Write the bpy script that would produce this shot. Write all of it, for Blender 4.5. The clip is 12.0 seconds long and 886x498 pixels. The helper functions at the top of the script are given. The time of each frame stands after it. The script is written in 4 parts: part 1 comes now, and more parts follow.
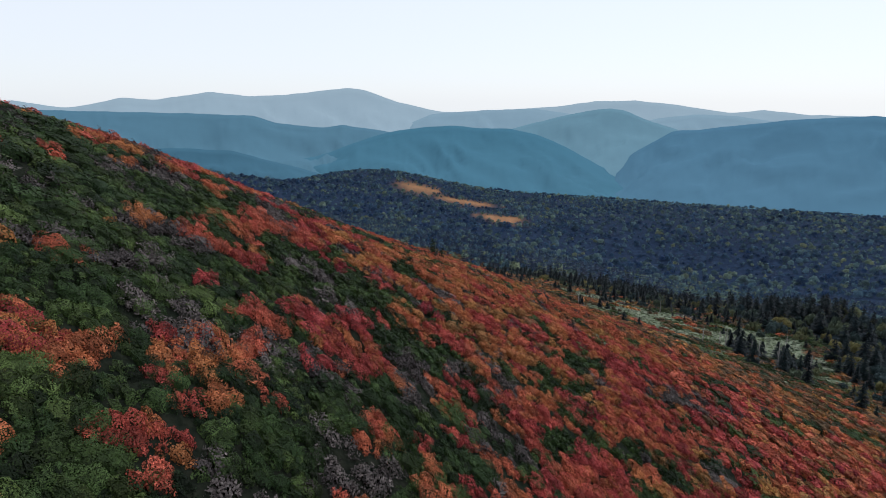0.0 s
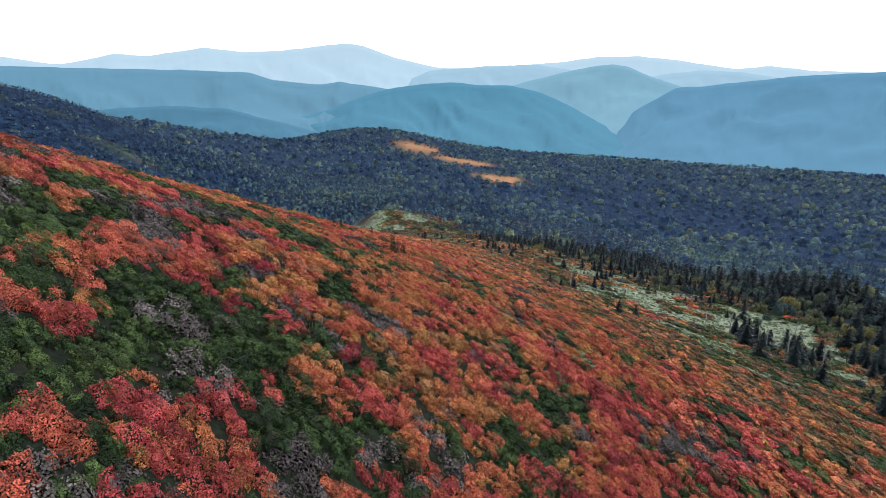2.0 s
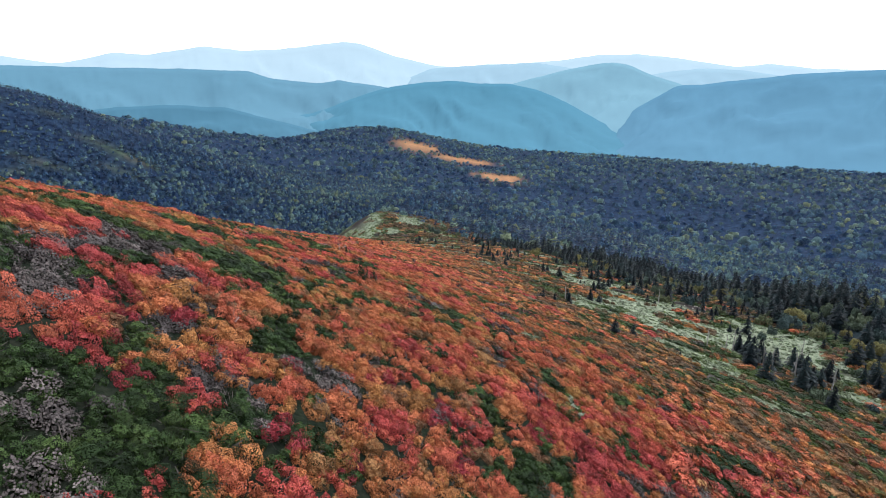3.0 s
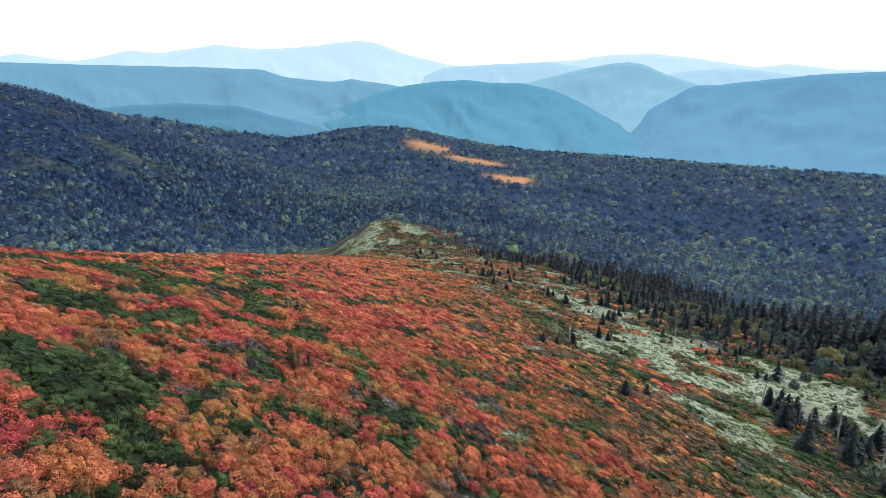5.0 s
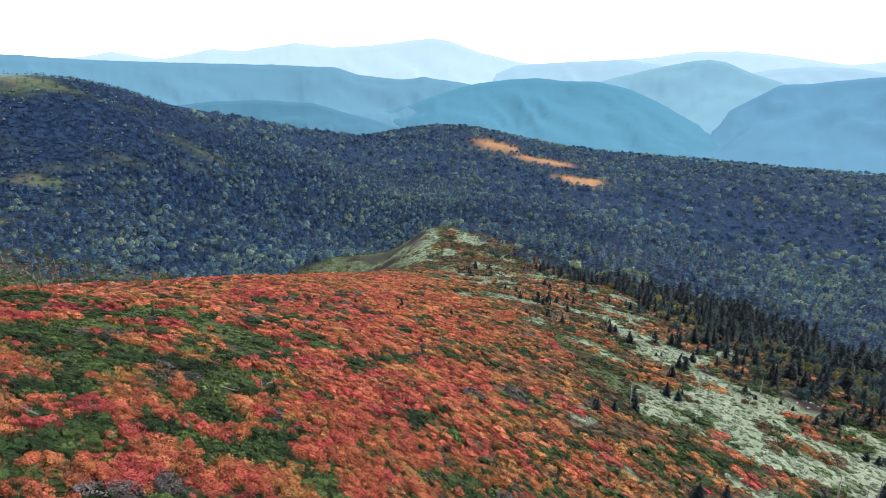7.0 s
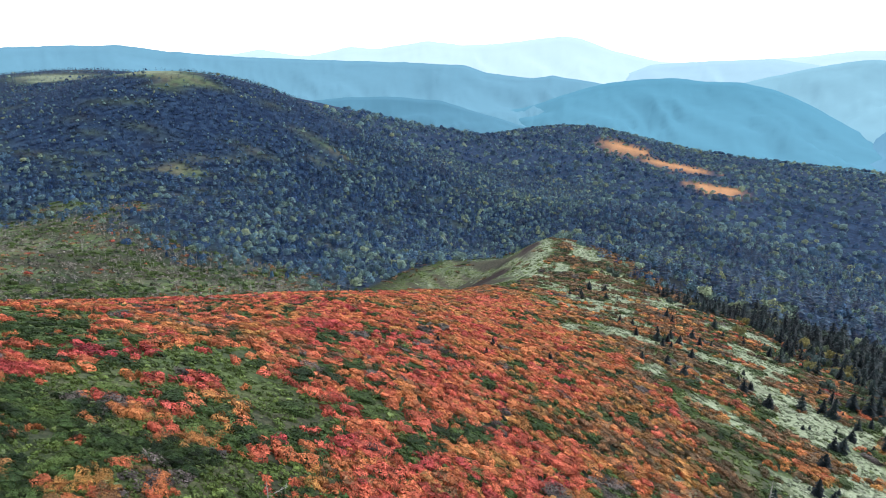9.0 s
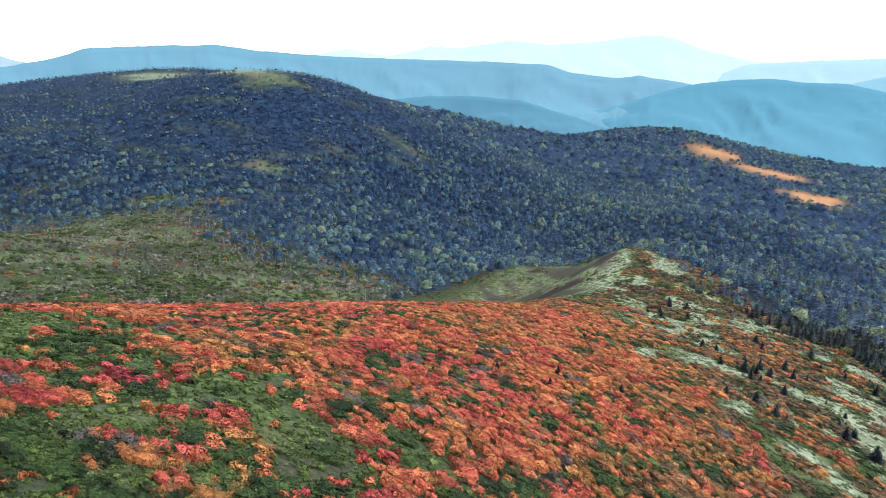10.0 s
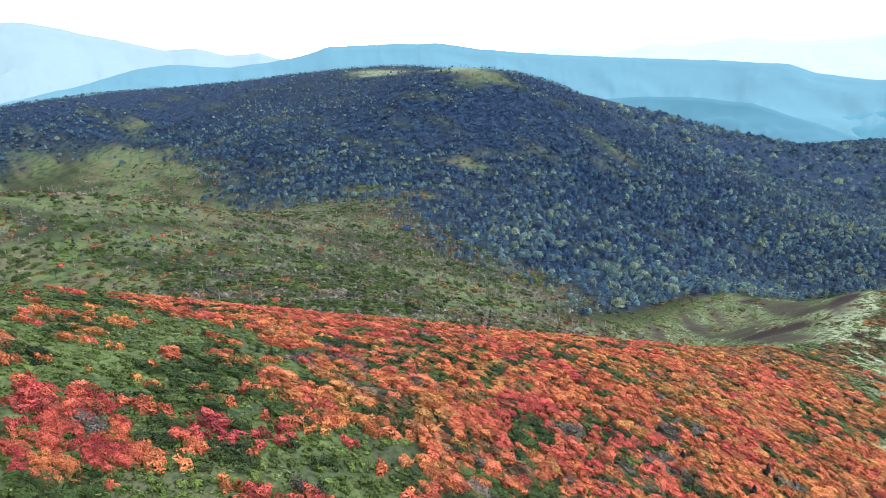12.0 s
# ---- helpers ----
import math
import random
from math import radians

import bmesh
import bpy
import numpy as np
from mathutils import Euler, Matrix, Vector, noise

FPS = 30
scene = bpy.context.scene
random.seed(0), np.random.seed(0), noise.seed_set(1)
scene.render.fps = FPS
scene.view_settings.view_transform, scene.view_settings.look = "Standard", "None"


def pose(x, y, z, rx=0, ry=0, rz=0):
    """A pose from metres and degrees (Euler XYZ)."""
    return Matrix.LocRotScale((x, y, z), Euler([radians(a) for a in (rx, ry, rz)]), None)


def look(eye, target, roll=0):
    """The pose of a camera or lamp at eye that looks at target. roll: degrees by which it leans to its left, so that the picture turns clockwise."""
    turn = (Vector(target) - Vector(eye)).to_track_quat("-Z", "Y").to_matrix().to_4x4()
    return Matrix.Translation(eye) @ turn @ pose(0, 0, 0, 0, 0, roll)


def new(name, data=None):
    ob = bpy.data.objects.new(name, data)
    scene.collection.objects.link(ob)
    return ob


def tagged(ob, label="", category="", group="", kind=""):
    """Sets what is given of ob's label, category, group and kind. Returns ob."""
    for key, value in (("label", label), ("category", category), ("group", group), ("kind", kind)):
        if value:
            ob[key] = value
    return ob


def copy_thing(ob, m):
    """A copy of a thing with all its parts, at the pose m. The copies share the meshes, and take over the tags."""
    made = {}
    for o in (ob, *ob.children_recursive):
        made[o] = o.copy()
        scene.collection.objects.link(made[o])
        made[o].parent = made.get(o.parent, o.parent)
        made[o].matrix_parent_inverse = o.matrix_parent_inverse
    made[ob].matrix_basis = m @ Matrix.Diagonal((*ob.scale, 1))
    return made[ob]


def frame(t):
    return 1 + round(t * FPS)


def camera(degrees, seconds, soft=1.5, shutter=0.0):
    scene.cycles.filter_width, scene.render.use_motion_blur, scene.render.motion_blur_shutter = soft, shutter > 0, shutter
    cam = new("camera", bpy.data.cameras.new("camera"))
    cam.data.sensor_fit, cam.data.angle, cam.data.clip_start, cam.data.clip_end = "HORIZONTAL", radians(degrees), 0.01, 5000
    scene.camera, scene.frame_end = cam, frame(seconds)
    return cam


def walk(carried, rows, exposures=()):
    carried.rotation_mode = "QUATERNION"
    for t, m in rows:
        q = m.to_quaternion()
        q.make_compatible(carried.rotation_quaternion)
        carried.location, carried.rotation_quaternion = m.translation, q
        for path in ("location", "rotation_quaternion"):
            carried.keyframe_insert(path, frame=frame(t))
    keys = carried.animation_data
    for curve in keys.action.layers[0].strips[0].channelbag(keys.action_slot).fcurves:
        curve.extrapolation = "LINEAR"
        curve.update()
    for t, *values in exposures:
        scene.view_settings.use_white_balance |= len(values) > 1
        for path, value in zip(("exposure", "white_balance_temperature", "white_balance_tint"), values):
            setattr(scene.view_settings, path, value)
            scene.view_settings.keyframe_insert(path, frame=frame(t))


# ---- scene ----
cam = camera(70.4, 12.0, soft=0.9)
# seconds, eye x y z, yaw, pitch, roll
ROWS = [
    (0.0, 0.01, -0.00, 59.99, 1.727, -13.190, 0.043),
    (0.5, 0.90, 3.21, 60.18, 1.724, -14.694, -0.076),
    (1.0, 1.88, 6.63, 60.54, 1.737, -14.923, -0.039),
    (1.5, 2.91, 10.25, 60.85, 1.730, -15.728, -0.044),
    (2.0, 4.04, 13.98, 61.14, 1.728, -16.956, -0.026),
    (2.5, 5.25, 17.83, 61.44, 1.735, -17.087, -0.046),
    (3.0, 6.56, 21.87, 61.76, 1.765, -17.106, -0.117),
    (5.0, 10.62, 38.95, 63.38, 2.958, -17.209, 0.059),
    (5.5, 11.65, 43.64, 63.79, 4.023, -17.253, 0.058),
    (6.0, 12.56, 48.18, 64.21, 5.502, -17.297, 0.034),
    (6.5, 13.37, 52.77, 64.62, 7.260, -17.361, -0.021),
    (8.5, 14.19, 69.99, 65.59, 17.383, -17.553, 0.086),
    (9.0, 13.89, 74.15, 65.86, 20.635, -17.592, 0.074),
    (9.5, 13.48, 78.05, 66.14, 24.000, -17.610, 0.055),
    (10.0, 12.70, 82.09, 66.42, 27.841, -17.666, 0.031),
    (10.5, 11.69, 85.97, 66.60, 32.023, -17.705, 0.016),
    (11.0, 10.40, 89.76, 66.76, 36.416, -17.744, -0.029),
    (11.5, 8.85, 93.34, 66.87, 41.364, -17.782, -0.072),
    (12.0, 7.00, 96.75, 66.98, 46.645, -17.822, -0.143),
]
EXPOSURES = [(0.0, -0.76, 5500, 11), (0.5, -0.58, 5500, 11), (1.0, -0.38, 5500, 10), (1.5, -0.20, 5500, 10), (2.0, 0.02, 5550, 10), (5.0, 0.30, 5550, 10), (9.0, 0.47, 5600, 9), (12.0, 0.76, 5680, 7)]
walk(cam, [(t, pose(x, y, z, 90 + pitch, 0, yaw) @ pose(0, 0, 0, 0, 0, roll)) for t, x, y, z, yaw, pitch, roll in ROWS], EXPOSURES)

# ---- sky and sun ----
SUN_BEARING, SUN_HEIGHT = radians(40), radians(52)
world = bpy.data.worlds.new("sky")
scene.world = world
world.use_nodes = True
wn = world.node_tree
sky = wn.nodes.new("ShaderNodeTexSky")
sky.sky_type = 'NISHITA'
sky.sun_disc = False
sky.sun_elevation, sky.sun_rotation = SUN_HEIGHT, SUN_BEARING
sky.altitude, sky.air_density, sky.dust_density, sky.ozone_density = 1400, 1.0, 3.0, 1.5
# thin bright haze over the whole sky
veil = wn.nodes.new("ShaderNodeMix")
veil.data_type = 'RGBA'
veil.inputs[0].default_value = 0.7
veil.inputs[7].default_value = (13.3, 12.4, 10.8, 1)
wn.links.new(sky.outputs[0], veil.inputs[6])
wn.links.new(veil.outputs[2], wn.nodes["Background"].inputs[0])
wn.nodes["Background"].inputs[1].default_value = 0.15
sun = new("sun", bpy.data.lights.new("sun", 'SUN'))
sun.data.energy, sun.data.angle, sun.data.color = 3.2, radians(0.8), (1.0, 0.92, 0.80)
aim = Vector((math.sin(SUN_BEARING) * math.cos(SUN_HEIGHT), math.cos(SUN_BEARING) * math.cos(SUN_HEIGHT), math.sin(SUN_HEIGHT)))
sun.matrix_world = look(aim * 400, (0, 0, 0))

# ---- materials ----
def fresh(name):
    m = bpy.data.materials.new(name)
    m.use_nodes = True
    t = m.node_tree
    return m, t, t.nodes["Principled BSDF"]


def node(t, kind, **values):
    n = t.nodes.new(kind)
    for key, value in values.items():
        n.inputs[key.replace("_", " ")].default_value = value
    return n


def ramp(t, source, stops):
    r = t.nodes.new("ShaderNodeValToRGB")
    e = r.color_ramp.elements
    while len(e) < len(stops):
        e.new(0.5)
    for n, (at, colour) in enumerate(stops):
        e[n].position, e[n].color = at, (*colour, 1)
    t.links.new(source, r.inputs[0])
    return r.outputs[0]


def mixed(t, factor, a, b, blend='MIX'):
    m = t.nodes.new("ShaderNodeMix")
    m.data_type, m.blend_type = 'RGBA', blend
    for value, socket in ((factor, m.inputs[0]), (a, m.inputs[6]), (b, m.inputs[7])):
        if isinstance(value, bpy.types.NodeSocket):
            t.links.new(value, socket)
        else:
            socket.default_value = value if isinstance(value, float) else (*value, 1)
    return m.outputs[2]


def place_noise(t, scale, detail=3.0):
    g = t.nodes.new("ShaderNodeNewGeometry")
    n = node(t, "ShaderNodeTexNoise", Scale=scale, Detail=detail)
    t.links.new(g.outputs["Position"], n.inputs["Vector"])
    return n.outputs["Fac"]


def foliage(name, stops, spread=0.2, see_through=0.3, rough=0.65, patch=0.25, grain=9.0, airy=0.0):
    """Leaves: the plant's own tone picks the colour, each spray and leaf differs a little; airy sprays have gaps between their leaves.
    A tone far outside 0 to 1 marks the solid heart of twigs within a bush."""
    m, t, p = fresh(name)
    a = t.nodes.new("ShaderNodeAttribute")
    a.attribute_name = "tone"
    g = t.nodes.new("ShaderNodeNewGeometry")
    colour = ramp(t, a.outputs["Fac"], stops)
    each = ramp(t, g.outputs["Random Per Island"], [(0.0, (1 - spread,) * 3), (1.0, (1 + spread * 0.75,) * 3)])
    colour = mixed(t, 1.0, colour, each, 'MULTIPLY')
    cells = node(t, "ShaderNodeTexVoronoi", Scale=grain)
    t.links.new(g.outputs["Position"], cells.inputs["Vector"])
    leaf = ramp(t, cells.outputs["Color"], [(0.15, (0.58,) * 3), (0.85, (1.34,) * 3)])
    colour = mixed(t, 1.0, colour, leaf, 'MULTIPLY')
    bump = node(t, "ShaderNodeBump", Strength=0.6, Distance=0.4 / grain)
    bump.invert = True
    t.links.new(cells.outputs["Distance"], bump.inputs["Height"])
    t.links.new(bump.outputs[0], p.inputs["Normal"])
    blot = ramp(t, place_noise(t, 0.9), [(0.3, (1 - patch,) * 3), (0.7, (1 + patch * 0.4,) * 3)])
    colour = mixed(t, 1.0, colour, blot, 'MULTIPLY')
    t.links.new(colour, p.inputs["Base Color"])
    p.inputs["Roughness"].default_value = rough
    p.inputs["Specular IOR Level"].default_value = 0.1
    tr = t.nodes.new("ShaderNodeBsdfTranslucent")
    t.links.new(colour, tr.inputs["Color"])
    mix = t.nodes.new("ShaderNodeMixShader")
    mix.inputs[0].default_value = see_through
    t.links.new(p.outputs[0], mix.inputs[1])
    t.links.new(tr.outputs[0], mix.inputs[2])
    shown = mix.outputs[0]
    if airy:
        size = t.nodes.new("ShaderNodeMath")
        size.operation = 'ABSOLUTE'
        t.links.new(a.outputs["Fac"], size.inputs[0])
        heart = t.nodes.new("ShaderNodeMath")
        heart.operation = 'LESS_THAN'
        heart.inputs[1].default_value = 5.0
        t.links.new(size.outputs[0], heart.inputs[0])
        gap = t.nodes.new("ShaderNodeMath")
        gap.operation = 'GREATER_THAN'
        gap.inputs[1].default_value = airy
        t.links.new(cells.outputs["Distance"], gap.inputs[0])
        both = t.nodes.new("ShaderNodeMath")
        both.operation = 'MULTIPLY'
        t.links.new(heart.outputs[0], both.inputs[0])
        t.links.new(gap.outputs[0], both.inputs[1])
        clear = t.nodes.new("ShaderNodeBsdfTransparent")
        cut = t.nodes.new("ShaderNodeMixShader")
        t.links.new(both.outputs[0], cut.inputs[0])
        t.links.new(shown, cut.inputs[1])
        t.links.new(clear.outputs[0], cut.inputs[2])
        shown = cut.outputs[0]
    t.links.new(shown, t.nodes["Material Output"].inputs["Surface"])
    return m


ROWAN_STOPS = [(0.0, (0.25, 0.034, 0.052)), (0.2, (0.41, 0.080, 0.066)), (0.42, (0.45, 0.125, 0.066)), (0.64, (0.42, 0.165, 0.062)), (0.74, (0.35, 0.185, 0.058)), (0.84, (0.23, 0.115, 0.06)), (1.0, (0.12, 0.085, 0.05))]
PINE_STOPS = [(0.0, (0.014, 0.026, 0.010)), (0.5, (0.031, 0.053, 0.016)), (1.0, (0.066, 0.094, 0.026))]
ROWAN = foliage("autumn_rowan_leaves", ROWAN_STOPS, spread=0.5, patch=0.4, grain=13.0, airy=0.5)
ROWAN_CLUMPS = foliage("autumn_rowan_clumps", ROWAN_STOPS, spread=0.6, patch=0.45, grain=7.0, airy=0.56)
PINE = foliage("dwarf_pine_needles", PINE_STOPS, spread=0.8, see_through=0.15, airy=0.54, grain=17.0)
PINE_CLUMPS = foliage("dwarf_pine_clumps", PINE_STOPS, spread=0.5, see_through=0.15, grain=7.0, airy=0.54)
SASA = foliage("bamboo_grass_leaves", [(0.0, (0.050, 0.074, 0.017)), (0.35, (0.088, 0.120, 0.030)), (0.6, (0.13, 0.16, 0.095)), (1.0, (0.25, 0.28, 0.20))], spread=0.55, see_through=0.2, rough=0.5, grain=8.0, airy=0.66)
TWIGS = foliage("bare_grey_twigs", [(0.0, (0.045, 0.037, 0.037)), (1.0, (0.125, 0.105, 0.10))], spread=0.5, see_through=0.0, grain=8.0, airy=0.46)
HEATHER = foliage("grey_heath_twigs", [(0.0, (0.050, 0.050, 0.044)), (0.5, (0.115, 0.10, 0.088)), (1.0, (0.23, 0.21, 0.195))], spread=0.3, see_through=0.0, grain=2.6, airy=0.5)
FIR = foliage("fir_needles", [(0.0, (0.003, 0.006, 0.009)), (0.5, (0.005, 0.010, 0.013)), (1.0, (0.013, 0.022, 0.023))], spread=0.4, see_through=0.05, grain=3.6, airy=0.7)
# the same firs farther off: haze put into the colour as lighter, bluer needles
HAZED_FIR = foliage("hazed_fir_needles", [(0.0, (0.007, 0.015, 0.040)), (0.5, (0.013, 0.029, 0.069)), (1.0, (0.036, 0.066, 0.102))], spread=0.4, see_through=0.05, grain=2.5, airy=0.7)
# haze of distance put into the crowns' colour, bluest in the low tones
HAZED_BROAD = foliage("hazed_broadleaf_crowns", [(0.0, (0.019, 0.043, 0.108)), (0.3, (0.050, 0.096, 0.158)), (0.6, (0.112, 0.175, 0.172)), (0.85, (0.165, 0.215, 0.152)), (1.0, (0.20, 0.23, 0.135))], spread=0.45, grain=1.5, airy=0.58)
# these crowns near at hand, with less haze blue in the colour
NEAR_BROAD = foliage("near_broadleaf_leaves", [(0.0, (0.020, 0.034, 0.046)), (0.4, (0.044, 0.066, 0.066)), (0.75, (0.084, 0.104, 0.060)), (1.0, (0.15, 0.135, 0.05))], spread=0.3, grain=5.0, airy=0.6)


def bark(name, colour, pale):
    m, t, p = fresh(name)
    t.links.new(ramp(t, place_noise(t, 5.0, 5.0), [(0.3, colour), (0.7, pale)]), p.inputs["Base Color"])
    p.inputs["Roughness"].default_value = 0.9
    return m


BARK = bark("fir_bark", (0.05, 0.04, 0.035), (0.11, 0.09, 0.08))
DEAD = bark("weathered_dead_wood", (0.13, 0.12, 0.115), (0.30, 0.28, 0.27))
STONE = bark("pale_weathered_stone", (0.22, 0.21, 0.18), (0.42, 0.40, 0.34))


def ground_material():
    """Soil and low growth; the vertex layer "cover" says how much bamboo grass, bare earth and shade-blue forest floor
    lies on it.
    """
    m, t, p = fresh("mountain_ground")
    a = t.nodes.new("ShaderNodeAttribute")
    a.attribute_name = "cover"
    s = t.nodes.new("ShaderNodeSeparateColor")
    t.links.new(a.outputs["Color"], s.inputs[0])
    fine, broad = place_noise(t, 1.8, 9.0), place_noise(t, 0.11, 6.0)
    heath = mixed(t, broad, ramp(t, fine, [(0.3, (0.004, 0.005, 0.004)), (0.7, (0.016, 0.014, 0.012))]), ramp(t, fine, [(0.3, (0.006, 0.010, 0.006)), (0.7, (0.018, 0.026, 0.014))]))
    grass = mixed(t, broad, ramp(t, fine, [(0.35, (0.07, 0.09, 0.05)), (0.65, (0.17, 0.195, 0.13))]), ramp(t, fine, [(0.35, (0.12, 0.14, 0.09)), (0.65, (0.26, 0.285, 0.205))]))
    earth = ramp(t, fine, [(0.3, (0.010, 0.008, 0.009)), (0.7, (0.036, 0.027, 0.026))])
    # forest floor: shade between the trees and haze put into a dark blue colour
    hazed_floor = mixed(t, ramp(t, broad, [(0.4, (0, 0, 0)), (0.62, (1, 1, 1))]), ramp(t, fine, [(0.3, (0.003, 0.008, 0.023)), (0.7, (0.009, 0.018, 0.044))]), ramp(t, fine, [(0.3, (0.008, 0.019, 0.045)), (0.7, (0.026, 0.046, 0.085))]))
    marsh = ramp(t, fine, [(0.3, (0.16, 0.085, 0.05)), (0.7, (0.36, 0.19, 0.09))])
    turf = mixed(t, ramp(t, broad, [(0.40, (0, 0, 0)), (0.58, (1, 1, 1))]), ramp(t, fine, [(0.3, (0.018, 0.032, 0.020)), (0.7, (0.050, 0.064, 0.034))]), ramp(t, fine, [(0.3, (0.040, 0.058, 0.024)), (0.7, (0.090, 0.116, 0.046))]))
    sere = ramp(t, fine, [(0.3, (0.050, 0.040, 0.030)), (0.7, (0.125, 0.100, 0.070))])
    turf = mixed(t, ramp(t, place_noise(t, 0.035, 5.0), [(0.46, (0, 0, 0)), (0.66, (0.6, 0.6, 0.6))]), turf, sere)
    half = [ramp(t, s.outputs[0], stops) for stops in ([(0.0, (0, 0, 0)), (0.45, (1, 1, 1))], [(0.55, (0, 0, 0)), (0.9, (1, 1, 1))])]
    colour = mixed(t, a.outputs["Alpha"], mixed(t, s.outputs[2], mixed(t, s.outputs[1], mixed(t, half[1], mixed(t, half[0], heath, turf), grass), earth), hazed_floor), marsh)
    t.links.new(colour, p.inputs["Base Color"])
    p.inputs["Roughness"].default_value = 1.0
    p.inputs["Specular IOR Level"].default_value = 0.05
    b = node(t, "ShaderNodeBump", Strength=0.6, Distance=0.3)
    t.links.new(fine, b.inputs["Height"])
    t.links.new(b.outputs[0], p.inputs["Normal"])
    return m


GROUND = ground_material()


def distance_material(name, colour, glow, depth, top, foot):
    """Hills so far off that air light veils them: a plain backdrop with this haze put into its blue colour and faint
    glow, paler in the deep valleys.
    """
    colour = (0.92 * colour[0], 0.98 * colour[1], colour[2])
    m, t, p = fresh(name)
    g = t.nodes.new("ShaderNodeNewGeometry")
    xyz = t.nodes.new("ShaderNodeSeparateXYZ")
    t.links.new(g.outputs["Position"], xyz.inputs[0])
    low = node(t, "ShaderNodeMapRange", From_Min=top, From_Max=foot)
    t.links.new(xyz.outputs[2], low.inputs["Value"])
    # random mottling of the glow, for wood patches and for relief shading
    mottle = mixed(t, 0.5, ramp(t, place_noise(t, 0.02, 9.0), [(0.3, tuple((1 - depth) * c for c in colour)), (0.7, tuple((1 + 0.7 * depth) * c for c in colour))]),
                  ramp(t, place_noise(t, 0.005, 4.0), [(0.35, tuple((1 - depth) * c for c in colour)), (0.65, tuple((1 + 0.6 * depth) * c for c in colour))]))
    # valley haze: the glow's colour turns paler towards the foot
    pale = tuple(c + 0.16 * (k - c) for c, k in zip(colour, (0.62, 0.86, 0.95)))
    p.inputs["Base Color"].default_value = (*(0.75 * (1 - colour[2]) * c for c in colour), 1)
    t.links.new(mixed(t, low.outputs[0], mottle, pale), p.inputs["Emission Color"])
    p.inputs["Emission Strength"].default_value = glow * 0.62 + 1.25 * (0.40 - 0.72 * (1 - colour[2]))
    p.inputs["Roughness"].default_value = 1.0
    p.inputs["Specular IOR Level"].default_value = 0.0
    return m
# The near spur: along its length the crest's x and height, the fall of its east and west flank, roundness, hollowing of the east flank
SPUR = [
    (-60, -89.5, 51.88, 1.041, 0.349, 16.7, 0.00407),
    (0, -70.3, 73.93, 1.212, 0.389, 26.3, 0.00407),
    (45, -49.7, 63.68, 1.370, 0.431, 49.8, 0.00390),
    (90, -49.9, 49.56, 1.481, 0.436, 95.0, 0.00348),
    (130, -46.6, 32.27, 1.203, 0.383, 75.3, 0.00347),
    (170, -44.8, 20.53, 0.706, 0.520, 56.4, 0.00272),
    (215, -41.0, 4.57, 0.188, 0.608, 31.0, 0.00031),
    (270, -37.1, -13.02, -0.091, 0.577, 22.0, -0.00168),
    (330, -37.5, -27.2, 0.020, 0.660, 12.0, -0.00060),
    (390, -44.5, -25.4, 0.150, 0.850, 6.0, 0.0),
    (450, -44.0, -50.0, 0.150, 0.600, 14.0, 0.0),
]
# Swells and hollows of the land: x, y, reach, height
HOLLOWS = [
    (-330, 550, 110, -6.8),
    (-570, 310, 110, -37.1),
    (-170, 710, 110, -57.7),
    (-570, 870, 110, 37.1),
    (-90, 150, 110, 57.4),
    (70, 470, 110, 26.0),
    (-170, 470, 110, -10.5),
    (-650, 710, 110, 49.7),
    (-410, 150, 110, 47.9),
    (-10, 870, 110, 21.2),
    (-410, 870, 110, 22.1),
    (200, 50, 200, 70.4),
    (-1000, 200, 200, -87.7),
    (350, 1100, 200, -41.7),
    (-250, 1250, 200, -21.3),
    (-850, 950, 200, 60.7),
    (500, 500, 200, 16.0),
]
HILLS = [
    (-300, 2130, 240, 47.0),
    (-1240, 900, 350, 71.2),
    (-720, 1680, 350, 35.2),
    (-1500, 380, 350, 95.4),
    (-1240, 1680, 350, 90.7),
    (-1500, 1160, 350, 63.9),
    (60, -400, 350, 91.6),
    (-460, 1940, 350, 25.3),
    (-600, 400, 700, 176.2),
    (900, 1900, 700, -15.0),
    (1400, 2900, 700, -70.1),
    (400, 2900, 700, -37.4),
    (2400, 2400, 700, -62.2),
    (-2100, 2900, 700, -56.1),
]
SWELLS = [
    (-1300, 500, 170, -8.6),
    (-1300, 730, 170, -13.2),
    (-1070, 730, 190, 6.0),
    (-610, 500, 170, -10.2),
    (-380, 730, 170, 13.4),
    (-380, 960, 170, -8.2),
    (-150, 500, 170, 6.7),
    (-150, 960, 170, -12.5),
    (-1200, 1300, 230, 4.2),
    (-1200, 1600, 230, 12.0),
    (-1200, 1900, 230, 5.9),
    (-900, 1300, 230, 5.6),
    (-900, 1600, 230, 13.9),
    (-900, 1900, 230, -13.0),
    (-900, 2200, 230, -33.0),
    (-600, 1300, 230, 5.2),
    (-600, 1900, 230, -32.0),
    (-600, 2200, 230, -20.0),
    (-300, 1300, 230, 10.8),
    (-300, 1600, 230, 6.9),
    (-300, 2200, 230, 19.0),
    (0, 1300, 230, -6.0),
    (0, 1600, 230, -8.5),
    (0, 1900, 230, -9.5),
    (0, 2200, 230, -12.0),
    (310, 730, 170, -6.0),
    (-545, 800, 80, 5.0),
    (-118, 458, 26, 9.0),
    (-84, 466, 18, 4.0),
]

# ---- shape of the land ----
SPUR_T, HILLS_T = np.array(SPUR), np.array(HOLLOWS + HILLS + SWELLS, float)


